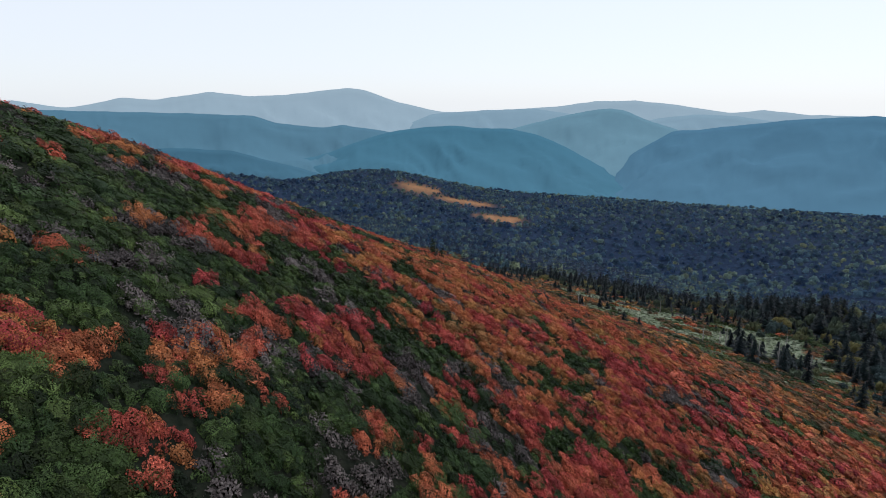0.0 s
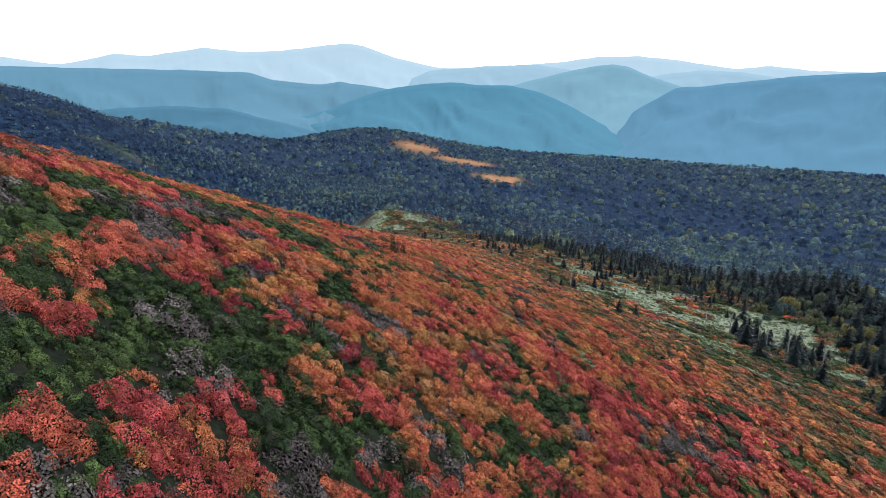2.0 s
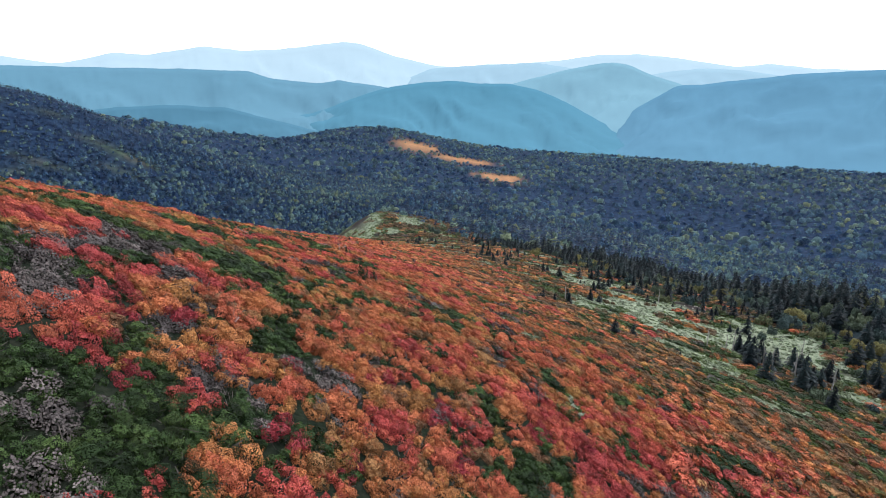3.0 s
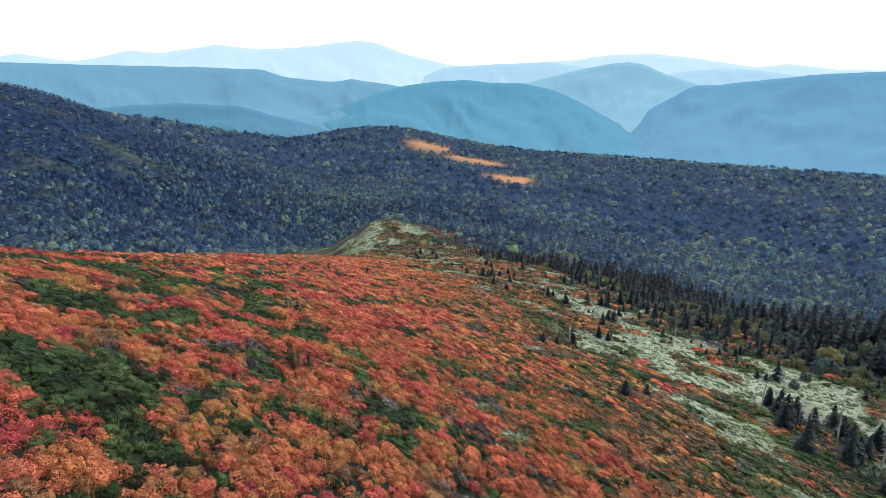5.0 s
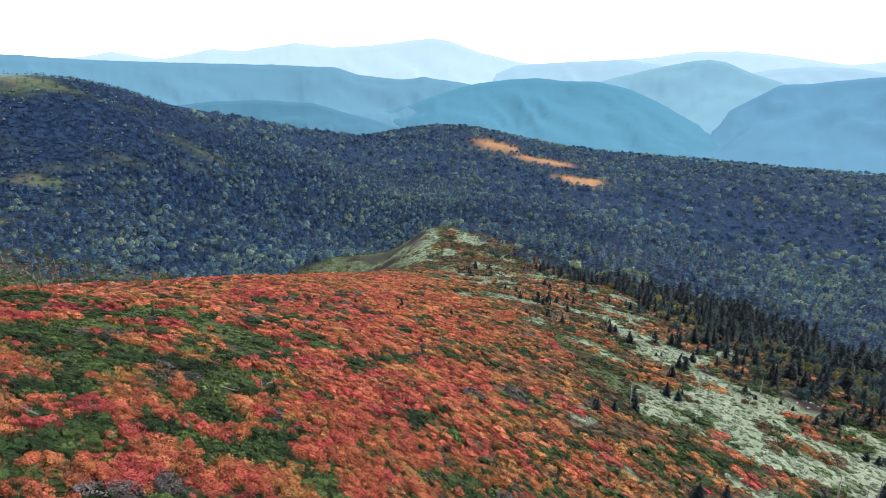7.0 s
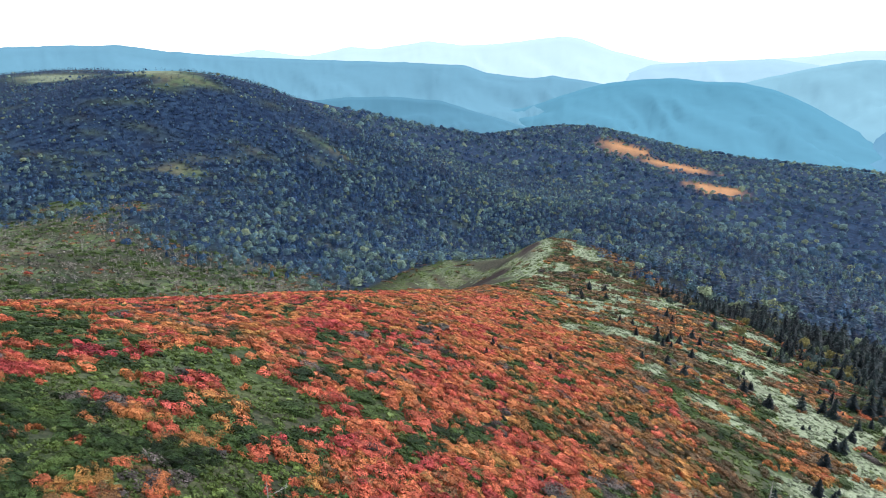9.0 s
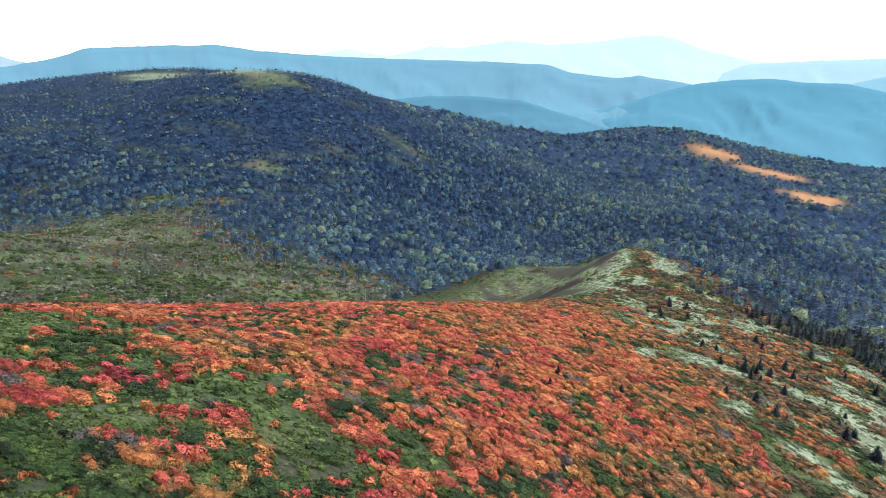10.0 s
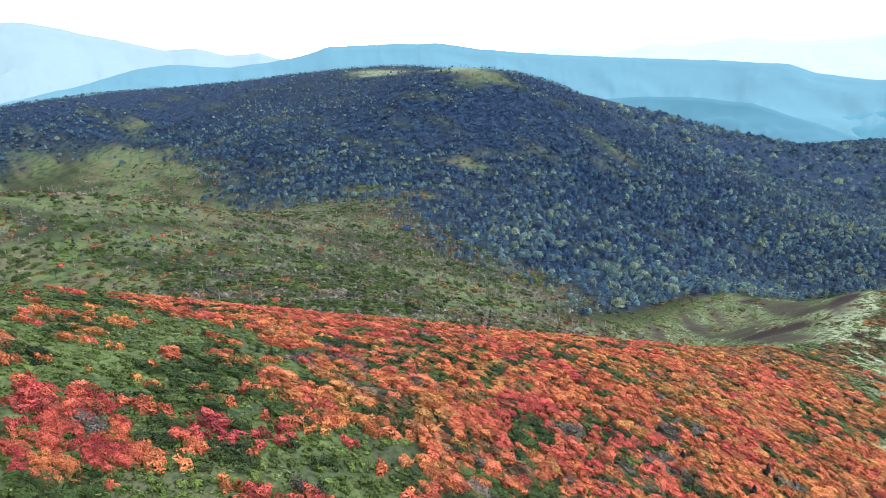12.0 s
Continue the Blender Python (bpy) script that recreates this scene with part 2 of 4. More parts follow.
def lattice(ix, iy, seed):
    n = (ix * 374761393 + iy * 668265263 + seed * 1442695041) & 0xFFFFFFFF
    n = ((n ^ (n >> 13)) * 1274126177) & 0xFFFFFFFF
    return ((n ^ (n >> 16)) & 0xFFFF) / 65535.0


def wave(x, y, size, seed):
    """Smooth noise from 0 to 1 with swells of that size."""
    u, v = np.asarray(x, float) / size, np.asarray(y, float) / size
    iu, iv = np.floor(u).astype(np.int64), np.floor(v).astype(np.int64)
    fu, fv = u - iu, v - iv
    fu, fv = fu * fu * (3 - 2 * fu), fv * fv * (3 - 2 * fv)
    low = lattice(iu, iv, seed) * (1 - fu) + lattice(iu + 1, iv, seed) * fu
    high = lattice(iu, iv + 1, seed) * (1 - fu) + lattice(iu + 1, iv + 1, seed) * fu
    return low * (1 - fv) + high * fv


def waves(x, y, size, seed, octaves=3):
    total, weight = 0.0, 0.0
    for n in range(octaves):
        total = total + wave(x, y, size / 2**n, seed + 7 * n) * 0.5**n
        weight += 0.5**n
    return total / weight


def step(a, b, v):
    s = np.clip((v - a) / (b - a), 0, 1)
    return s * s * (3 - 2 * s)


def spur_height(x, y):
    w = np.exp(-(((np.clip(y, -90, 480)[..., None] - SPUR_T[:, 0]) / 30.0) ** 2) / 2)
    q = (w / w.sum(-1, keepdims=True)) @ SPUR_T[:, 1:]
    u = x - q[..., 0]
    r = np.sqrt(u * u + q[..., 4] ** 2) - q[..., 4]
    e = np.clip(u, 0, 160)
    z = q[..., 1] - np.where(u > 0, q[..., 2], q[..., 3]) * r + np.where(u > 0, q[..., 5] * e * e, 0)
    for cx, cy, rx, ry, high in ((10, 46, 17, 19, -2.6), (-35, 52, 9, 9, 0.9), (-12, 79, 9, 10, -0.9)):
        z = z + high * np.exp(-(((x - cx) / rx) ** 2 + ((y - cy) / ry) ** 2) / 2)
    return z - 0.9 * np.abs(y - np.clip(y, -90, 480)) - 0.9 * np.clip(u - 160, 0, None)


def land_height(x, y):
    z = -226.0 + 0 * x
    for cx, cy, reach, high in HILLS_T:
        z = z + high * np.exp(-((x - cx) ** 2 + (y - cy) ** 2) / (2 * reach * reach))
    far = np.hypot(x, y)
    return z + 5 * (waves(x, y, 90, 5) - 0.5) - 190 * step(2350, 3000, far)


def height(x, y):
    x, y = np.asarray(x, float), np.asarray(y, float)
    a, b = spur_height(x, y) - 0.7, land_height(x, y)
    top = np.maximum(a, b)
    z = top + 4.0 * np.log(np.exp((a - top) / 4.0) + np.exp((b - top) / 4.0)) * (1 - step(500, 700, np.hypot(x, y)))
    bowl = step(-45, -60, x) * step(-160, -135, x) * step(330, 360, y) * step(485, 465, y)
    return z + 0.7 * (waves(x, y, 9, 3) - 0.5) + 5.0 * bowl * (waves(0.35 * x + 0.2 * y, y - 0.5 * x, 17, 9, 3) - 0.5)


def tree_line(y):
    """East of this x the forest stands on the spur's foot."""
    return np.interp(y, [60, 115, 150, 165, 185, 215, 240, 260, 290, 340, 380, 395, 430], [75, 74, 82, 73, 63, 59, 55, 49, 35, 2, -22, -37, -60])


# ---- ground: one sheet to the horizon ----
def spaced(near_a, near_b, fine, far_a, far_b, grow):
    out = list(np.arange(near_a, near_b + 0.1, fine))
    s = fine
    while out[-1] < far_b:
        s *= grow
        out.append(out[-1] + s)
    s = fine
    while out[0] > far_a:
        s *= grow
        out.insert(0, out[0] - s)
    return np.array(out)


def spot(x, y, cx, cy, rx, ry, soft=0.35):
    """One inside an oval with a ragged rim, falling to nought outside."""
    return step(1 + soft, 1 - soft, np.hypot((x - cx) / rx, (y - cy) / ry) + 0.9 * (waves(x, y, 0.7 * min(rx, ry), 19) - 0.5))


# Mats of pale bamboo grass among the bushes of the east flank: x, y, half width, half length
MATS = [
    (25, 122, 4, 5), (42, 129, 6, 8), (47, 122, 7, 8), (52, 115, 6, 7), (58, 126, 4, 6), (42, 188, 4, 9), (48, 178, 5, 8), (53, 213, 3, 5), (20, 136, 3, 4), (23, 190, 3, 7), (10, 217, 4, 8), (57, 160, 3, 5),
    (61, 151, 3, 4), (75, 152, 4, 4), (81, 148, 4, 4), (12, 90.5, 1.6, 2.2), (14, 87, 1.6, 2.2), (3, 211, 4, 10), (14, 200, 4, 9), (25, 194, 4, 7), (19, 142, 4, 5), (-6, 214, 3, 8), (2, 269, 5, 9), (33, 150, 4, 5),
]

SMALL_MATS = [(35, 63, 2, 3), (35, 58, 2, 3), (40, 56, 3, 3), (50, 83, 3, 4), (49, 99, 3, 5), (54, 102, 4, 6), (16, 71, 1.0, 2.2), (23, 83, 1.0, 2.2)]
# Patches where dwarf pine has the ground to itself: x, y, half width, half length
PINE_PATCHES = [
    (-14, 61, 3, 2.5), (-10, 46, 4, 3), (-19, 55, 5, 3), (-9, 68, 3, 2.5), (-23, 69, 6, 2.5), (-11, 72, 4, 4), (-6, 93, 4, 3), (3, 81, 3.5, 3), (-12, 90, 3, 2.5), (-4, 84, 2.5, 3), (-19, 84, 3, 3),
    (-20, 111, 4, 3), (-17, 102, 4, 3), (-22, 132, 3, 3), (-8, 123, 1.6, 2.6), (1, 141, 2, 4), (-22, 97, 4, 3), (-24, 119, 5, 2.5), (-7, 149, 2, 3), (18, 96, 2, 3), (9, 64, 1.5, 3),
]


def cover(x, y):
    """How much bamboo grass, bare earth, shade-blue forest floor and tawny marsh lies at a place."""
    far = np.hypot(x, y)
    edge = np.interp(y, [90, 110, 130, 150, 180, 210, 240, 270, 300, 400], [60, 50, 36, 27, 17, 2, -13, -30, -46, -72])
    strip = waves((0.5 * x - 0.87 * y) * 0.4, 0.87 * x + 0.5 * y, 14, 41)
    patchy = 0.45 * strip + 0.55 * waves(x * 0.8, y + 0.3 * x, 10, 45)
    east = step(-8, 14, x - edge) * step(-0.04, 0.04, patchy - np.interp(y, [100, 130, 160, 260, 330], [0.56, 0.54, 0.505, 0.488, 0.45])) * (y < 425)
    mats = np.maximum.reduce([spot(x, y, *mat) for mat in MATS + SMALL_MATS])
    east = np.maximum(east, mats * step(-0.06, 0.02, patchy - 0.455))
    meadow = 0.54 * np.maximum.reduce([spot(x, y, -68, 108, 34, 17), 0.8 * spot(x, y, -40, 103, 14, 11), 0.85 * spot(x, y, -46, 113, 19, 12), 0.6 * spot(x, y, -27, 107, 13, 11), spot(x, y, -56, 113, 15, 9), 0.9 * spot(x, y, -43, 118, 10, 7), 0.75 * spot(x, y, -30, 115, 10, 7), 0.5 * spot(x, y, -27, 124, 7, 5), 0.48 * spot(x, y, -22, 113, 22, 17), spot(x, y, -56, 121, 17, 8)]) * (y < 200)
    knob = spot(x, y, -50, 380, 9, 30)
    west = 0.62 * step(-34, -46, x) * step(258, 280, y) * step(480, 465, y) * step(-150, -128, x)
    bound = np.interp(-x, [100, 200, 300, 430, 530, 600, 700, 800, 1000, 1300], [330, 350, 365, 400, 358, 352, 372, 392, 350, 240])
    heath = step(-85, -125, x) * step(95, -10, y - bound) * step(-1250, -1100, x) * (0.13 + 0.34 * step(0.43, 0.57, waves(x, y, 38, 29)))
    open_ground = np.maximum.reduce([spot(x, y, -960, 375, 130, 30), spot(x, y, -770, 380, 60, 20), spot(x, y, -1080, 441, 60, 14), spot(x, y, -1212, 711, 40, 50), spot(x, y, -880, 800, 85, 55), spot(x, y, -690, 765, 75, 42),
                                     spot(x, y, -600, 738, 45, 36), spot(x, y, -370, 330, 40, 10), spot(x, y, -480, 448, 45, 14), spot(x, y, -408, 465, 24, 12), spot(x, y, -386, 745, 40, 14), spot(x, y, -450, 566, 30, 14)])
    clear = 0.6 * step(0.0, 0.1, waves(x, y, 20, 17, 2) - 0.615 + 0.05 * step(-300, -450, x) * step(750, 600, y)) * step(430, 520, far) * (far < 1300) * step(-60, -220, x)
    high_turf = np.maximum.reduce([spot(x, y, -1212, 711, 40, 50), spot(x, y, -880, 800, 85, 55), spot(x, y, -690, 765, 75, 42), 0.7 * spot(x, y, -600, 738, 45, 36), 0.7 * spot(x, y, -960, 375, 130, 30)])
    clear = np.clip(np.maximum(open_ground, clear), 0, 1)
    on_spur = (x < tree_line(y) + 6) & (x > -140)
    grass = np.clip(np.maximum.reduce([east * on_spur, meadow, knob * 0.85, west, heath, clear * 0.58, high_turf * 0.85]), 0, 1)
    scar = step(2, -8, x + 44) * step(255, 285, y) * step(475, 455, y) * step(-150, -125, x) * step(0.50, 0.58, waves(x * 0.3, y + 1.1 * x, 9, 61))
    scar = np.maximum.reduce([0.8 * scar, 1.4 * spot(x, y, -54, 382, 6, 14), 1.4 * spot(x, y, -67, 349, 13, 7), spot(x, y, -112, 446, 9, 5), spot(x, y, -76, 440, 10, 8)])
    stones = spot(x, y, 60, 229, 7, 5) + spot(x, y, 66, 176, 4, 6)
    earth = np.clip(scar + stones + 0.4 * step(0.70, 0.76, waves(x, y, 9, 77)) * (far < 330) * (x > 15), 0, 1)
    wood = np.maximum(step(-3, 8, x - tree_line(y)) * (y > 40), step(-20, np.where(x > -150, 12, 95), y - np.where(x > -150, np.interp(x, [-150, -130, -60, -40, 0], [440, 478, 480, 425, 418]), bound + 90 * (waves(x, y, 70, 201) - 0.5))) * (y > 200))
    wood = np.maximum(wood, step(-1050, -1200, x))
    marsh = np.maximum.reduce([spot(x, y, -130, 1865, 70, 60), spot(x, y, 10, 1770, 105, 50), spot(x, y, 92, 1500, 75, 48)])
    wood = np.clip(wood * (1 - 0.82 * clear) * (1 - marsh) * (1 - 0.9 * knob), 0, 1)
    return grass, earth, wood, marsh


def sheet(name, vx, vy, vz, wide, material, smooth=True):
    """A grid mesh; the points lie row by row, wide points to a row."""
    rows_n = len(vx) // wide
    i = (np.arange(rows_n - 1)[:, None] * wide + np.arange(wide - 1)).ravel()
    return quads(name, np.stack([vx, vy, vz], 1), np.stack([i, i + 1, i + wide + 1, i + wide], 1), material, smooth=smooth)


def quads(name, verts, faces, material, tone=None, parent=None, smooth=False):
    me = bpy.data.meshes.new(name)
    me.vertices.add(len(verts))
    me.vertices.foreach_set("co", np.asarray(verts, np.float32).ravel())
    me.loops.add(faces.size)
    me.loops.foreach_set("vertex_index", np.asarray(faces, np.int32).ravel())
    me.polygons.add(len(faces))
    me.polygons.foreach_set("loop_start", np.arange(0, faces.size, 4, dtype=np.int32))
    me.polygons.foreach_set("use_smooth", np.full(len(faces), smooth))
    if tone is not None:
        me.attributes.new("tone", 'FLOAT', 'POINT').data.foreach_set("value", np.asarray(tone, np.float32))
    me.materials.append(material)
    me.update(calc_edges=True)
    me.validate()
    ob = new(name, me)
    ob.parent = parent
    return ob


gx, gy = spaced(-110, 110, 2.5, -4900, 4900, 1.075), spaced(10, 405, 3.0, -1200, 4900, 1.07)
mx, my = (a.ravel() for a in np.meshgrid(gx, gy))
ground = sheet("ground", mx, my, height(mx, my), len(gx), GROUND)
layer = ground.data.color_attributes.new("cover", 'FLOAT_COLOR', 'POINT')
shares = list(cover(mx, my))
# brush near the forest's rim, with little of the shade-blue floor colour
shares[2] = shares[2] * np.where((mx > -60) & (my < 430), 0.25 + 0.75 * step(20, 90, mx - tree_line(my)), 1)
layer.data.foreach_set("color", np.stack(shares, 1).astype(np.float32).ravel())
tagged(ground, "steep mountain ground of dark heath, pale bamboo grass and bare earth", "ground", kind="structure")

# ---- far ranges ----
def range_of_hills(name, label, far, crest, colour, glow, seed, deep=1000, foot=-450):
    """A far range: crest heights by bearing (degrees to the left), with spurs running down towards the viewer."""
    b0, b1 = crest[0][0] - 7, crest[-1][0] + 7
    bearing = np.arange(b0, b1, 0.16)
    table = np.array([(b0, crest[0][1] - 60), *crest, (b1, crest[-1][1] - 60)], float)
    top = np.interp(bearing, table[:, 0], table[:, 1])
    kernel = np.hanning(9)
    top = np.convolve(np.pad(top, 4, mode="edge"), kernel / kernel.sum(), "valid") + 7 * (waves(bearing * 60, 0 * bearing, 60, seed, 4) - 0.5)
    down = np.concatenate([[-0.15, -0.05], np.linspace(0, 1, 26)])
    s, a = np.meshgrid(down, np.arange(len(bearing)), indexing="ij")
    fall = np.clip(s, 0, 1)
    z = top[a] + (foot - top[a]) * fall**0.85 - 500 * np.clip(-s, 0, 1)
    side = bearing[a] * far / 57.3
    relief = 1 - np.abs(2 * waves(side + 520 * s * np.where(seed % 2, 1, -1) + 260 * wave(side, s * deep, 330, seed), s * deep, 290, seed, 5) - 1)
    z = z + 105 * (relief - 0.75) * np.sin(np.pi * np.clip(fall * 1.25, 0, 1)) ** 0.7
    r, w = far - deep * s, np.radians(bearing[a])
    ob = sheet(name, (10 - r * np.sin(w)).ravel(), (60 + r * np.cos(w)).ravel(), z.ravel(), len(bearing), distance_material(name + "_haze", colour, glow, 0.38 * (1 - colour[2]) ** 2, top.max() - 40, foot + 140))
    return tagged(ob, label, "mountain range", kind="structure")


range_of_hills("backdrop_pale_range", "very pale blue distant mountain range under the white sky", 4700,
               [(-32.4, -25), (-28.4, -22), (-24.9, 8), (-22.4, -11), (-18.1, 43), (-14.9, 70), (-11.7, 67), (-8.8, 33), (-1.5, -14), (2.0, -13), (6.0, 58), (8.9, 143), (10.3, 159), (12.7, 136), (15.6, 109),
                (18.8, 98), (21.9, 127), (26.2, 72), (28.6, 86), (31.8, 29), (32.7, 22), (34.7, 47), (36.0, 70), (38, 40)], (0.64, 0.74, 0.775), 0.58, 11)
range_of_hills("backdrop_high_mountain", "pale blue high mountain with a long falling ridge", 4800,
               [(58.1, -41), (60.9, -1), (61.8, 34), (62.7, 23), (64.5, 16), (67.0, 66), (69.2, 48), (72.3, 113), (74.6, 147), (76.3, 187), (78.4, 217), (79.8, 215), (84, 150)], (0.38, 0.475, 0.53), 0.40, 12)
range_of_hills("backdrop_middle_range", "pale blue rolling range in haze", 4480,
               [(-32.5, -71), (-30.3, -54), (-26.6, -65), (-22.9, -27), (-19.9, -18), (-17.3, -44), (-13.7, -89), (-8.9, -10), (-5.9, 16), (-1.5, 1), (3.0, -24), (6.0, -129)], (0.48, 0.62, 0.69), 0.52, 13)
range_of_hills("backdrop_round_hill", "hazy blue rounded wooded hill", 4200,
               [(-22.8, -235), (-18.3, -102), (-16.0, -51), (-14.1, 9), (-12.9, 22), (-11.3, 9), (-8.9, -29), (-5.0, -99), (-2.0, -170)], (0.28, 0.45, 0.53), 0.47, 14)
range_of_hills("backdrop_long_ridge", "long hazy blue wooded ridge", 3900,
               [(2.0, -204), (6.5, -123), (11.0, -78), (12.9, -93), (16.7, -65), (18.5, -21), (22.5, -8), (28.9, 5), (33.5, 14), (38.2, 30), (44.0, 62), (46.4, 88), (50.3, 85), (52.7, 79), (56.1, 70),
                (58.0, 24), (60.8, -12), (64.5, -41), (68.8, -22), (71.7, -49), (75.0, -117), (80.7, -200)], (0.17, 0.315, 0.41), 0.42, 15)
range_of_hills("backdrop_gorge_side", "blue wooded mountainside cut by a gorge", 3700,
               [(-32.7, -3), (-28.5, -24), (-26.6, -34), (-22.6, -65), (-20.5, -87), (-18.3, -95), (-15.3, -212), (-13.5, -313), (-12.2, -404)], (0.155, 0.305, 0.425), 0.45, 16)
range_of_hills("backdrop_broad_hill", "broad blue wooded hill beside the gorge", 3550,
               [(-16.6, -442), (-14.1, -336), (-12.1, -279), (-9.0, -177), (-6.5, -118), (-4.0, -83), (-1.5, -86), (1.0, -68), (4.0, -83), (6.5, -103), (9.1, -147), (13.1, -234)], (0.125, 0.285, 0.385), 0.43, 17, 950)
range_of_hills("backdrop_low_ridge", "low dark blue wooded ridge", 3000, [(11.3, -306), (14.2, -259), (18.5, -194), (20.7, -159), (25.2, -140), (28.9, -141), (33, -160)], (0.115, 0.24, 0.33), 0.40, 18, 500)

# ---- plants: templates of a few dozen sprays, set out in numbers ----
def sprays(rng, centres, normals, size, long=1.0, jitter=0.6):
    """Small four-cornered sprays of leaves at the centres, facing along the normals more or less."""
    n = len(centres)
    nn = normals + jitter * rng.normal(size=(n, 3))
    nn /= np.linalg.norm(nn, axis=1, keepdims=True)
    side = np.cross(nn, rng.normal(size=(n, 3)))
    side /= np.linalg.norm(side, axis=1, keepdims=True)
    up = np.cross(nn, side)
    s = (size * rng.uniform(0.65, 1.35, n))[:, None]
    a, b = side * s, up * s * long
    bend = nn * s * rng.uniform(-0.5, 0.5, n)[:, None]
    v = np.stack([centres - a * 0.9 - b * 0.5, centres + a * 0.3 - b * 0.9 + bend, centres + a + b * 0.4, centres - a * 0.2 + b + bend], 1)
    return v.reshape(-1, 3), np.arange(4 * n).reshape(-1, 4)


def dome(radius, high, seg=6):
    """One rounded lobe of a bush."""
    rings = [(1.0, -0.3), (0.75, 0.65), (0.03, 1.0)]
    w = np.linspace(0, 2 * np.pi, seg, endpoint=False)
    v = np.concatenate([np.stack([radius * r * np.cos(w), radius * r * np.sin(w), np.full(seg, high * h)], 1) for r, h in rings])
    i = np.arange(seg)
    f = [np.stack([k * seg + i, k * seg + (i + 1) % seg, (k + 1) * seg + (i + 1) % seg, (k + 1) * seg + i], 1) for k in range(2)]
    return v, np.concatenate(f)


def bush(rng, count, size, high=0.7, lobes=5, seg=5, long=1.0, jitter=0.32, flat=0.0, plump=1.0):
    """A bush of one metre's radius: several rounded lobes of leaves, with sprays that stand off them."""
    w, d = rng.uniform(0, 2 * np.pi, lobes), 0.72 * np.sqrt(rng.uniform(0, 1, lobes))
    c = np.stack([d * np.cos(w), d * np.sin(w), rng.uniform(0.05, 0.3, lobes) * high], 1)
    r = plump * rng.uniform(0.30, 0.50, lobes)
    k = rng.integers(0, lobes, count)
    dirs = rng.normal(size=(count, 3))
    dirs[:, 2] = np.abs(dirs[:, 2]) * 0.9 - 0.15
    dirs /= np.linalg.norm(dirs, axis=1, keepdims=True)
    p = c[k] + dirs * r[k][:, None] * np.array([1, 1, high * 1.25]) * rng.uniform(0.8, 1.08, count)[:, None]
    dirs[:, 2] += flat
    pieces = [sprays(rng, p, dirs, size, long, jitter)] if count else []
    if seg:
        for (cx, cy, cz), cr in zip(c, r):
            lv, lf = dome(cr * 0.95, cr * high * 1.15, seg)
            pieces.append(((lv * rng.uniform(0.8, 1.2, (len(lv), 1))) + (cx, cy, cz), lf))
    return joined(pieces)


def crown(rng, seg, rings, count, size):
    """A tree crown of one metre's radius seen from afar: an uneven head with boughs that stand off it."""
    v, f = [], []
    for k in range(rings + 1):
        w = 0.5 * np.pi * k / rings
        for j in range(seg):
            a, r = 2 * np.pi * (j + 0.5 * k) / seg, rng.uniform(0.6, 1.0)
            v.append([r * np.cos(w) * np.cos(a), r * np.cos(w) * np.sin(a), r * np.sin(w) + 0.1])
    for k in range(rings):
        for j in range(seg):
            f.append([k * seg + j, k * seg + (j + 1) % seg, (k + 1) * seg + (j + 1) % seg, (k + 1) * seg + j])
    d = rng.normal(size=(count, 3))
    d[:, 2] = np.abs(d[:, 2])
    d /= np.linalg.norm(d, axis=1, keepdims=True)
    return joined([(np.array(v), np.array(f)), sprays(rng, d * rng.uniform(0.8, 1.0, (count, 1)), d, size, 1.0, 0.3)])


def mat_of_leaves(rng, count, size):
    """A low patch of bamboo grass, one metre's radius."""
    w, d = rng.uniform(0, 2 * np.pi, count), np.sqrt(rng.uniform(0, 1, count))
    p = np.stack([d * np.cos(w), d * np.sin(w), rng.uniform(0.08, 0.4, count)], 1)
    return sprays(rng, p, np.tile([0.0, 0.0, 1.0], (count, 1)), size, 1.5, 0.45)


def fir(rng, whorls, arms, ragged=0.2):
    """A fir of one metre's height: whorls of drooping boughs."""
    v, f = [], []
    for k in range(whorls):
        h = 0.10 + 0.86 * k / whorls
        reach = (0.20 * (1 - h) ** 0.75 + 0.015)
        for j in range(arms):
            if rng.uniform() < ragged * 0.5:
                continue
            w = 2 * np.pi * (j + rng.uniform(-0.3, 0.3)) / arms + k * 1.3
            l = reach * rng.uniform(1 - ragged * 1.6, 1.15)
            d, s = np.array([np.cos(w), np.sin(w), 0]), np.array([-np.sin(w), np.cos(w), 0])
            hh = h + rng.uniform(-0.02, 0.02)
            wide = l * 1.6 * np.pi / arms
            v += [[0, 0, hh + 0.05], d * l * 0.65 + s * wide * 0.5 + [0, 0, hh - 0.012], d * l + [0, 0, hh - 0.045], d * l * 0.65 - s * wide * 0.5 + [0, 0, hh - 0.012]]
            f.append(np.arange(4) + len(v) - 4)
    v += [[-0.008, 0, 0.9], [0.008, 0, 0.9], [0, 0, 1.01], [0, 0.006, 0.95]]
    f.append(np.arange(4) + len(v) - 4)
    return np.array(v, float), np.array(f)


def rod(a, b, ra, rb, seg=4):
    a, b = np.array(a, float), np.array(b, float)
    d = (b - a) / np.linalg.norm(b - a)
    s = np.cross(d, [0.3, 0.5, 0.8])
    s /= np.linalg.norm(s)
    u = np.cross(d, s)
    w = np.linspace(0, 2 * np.pi, seg, endpoint=False)[:, None]
    ring = np.cos(w) * s + np.sin(w) * u
    i = np.arange(seg)
    return np.concatenate([a + ra * ring, b + rb * ring]), np.stack([i, (i + 1) % seg, seg + (i + 1) % seg, seg + i], 1)


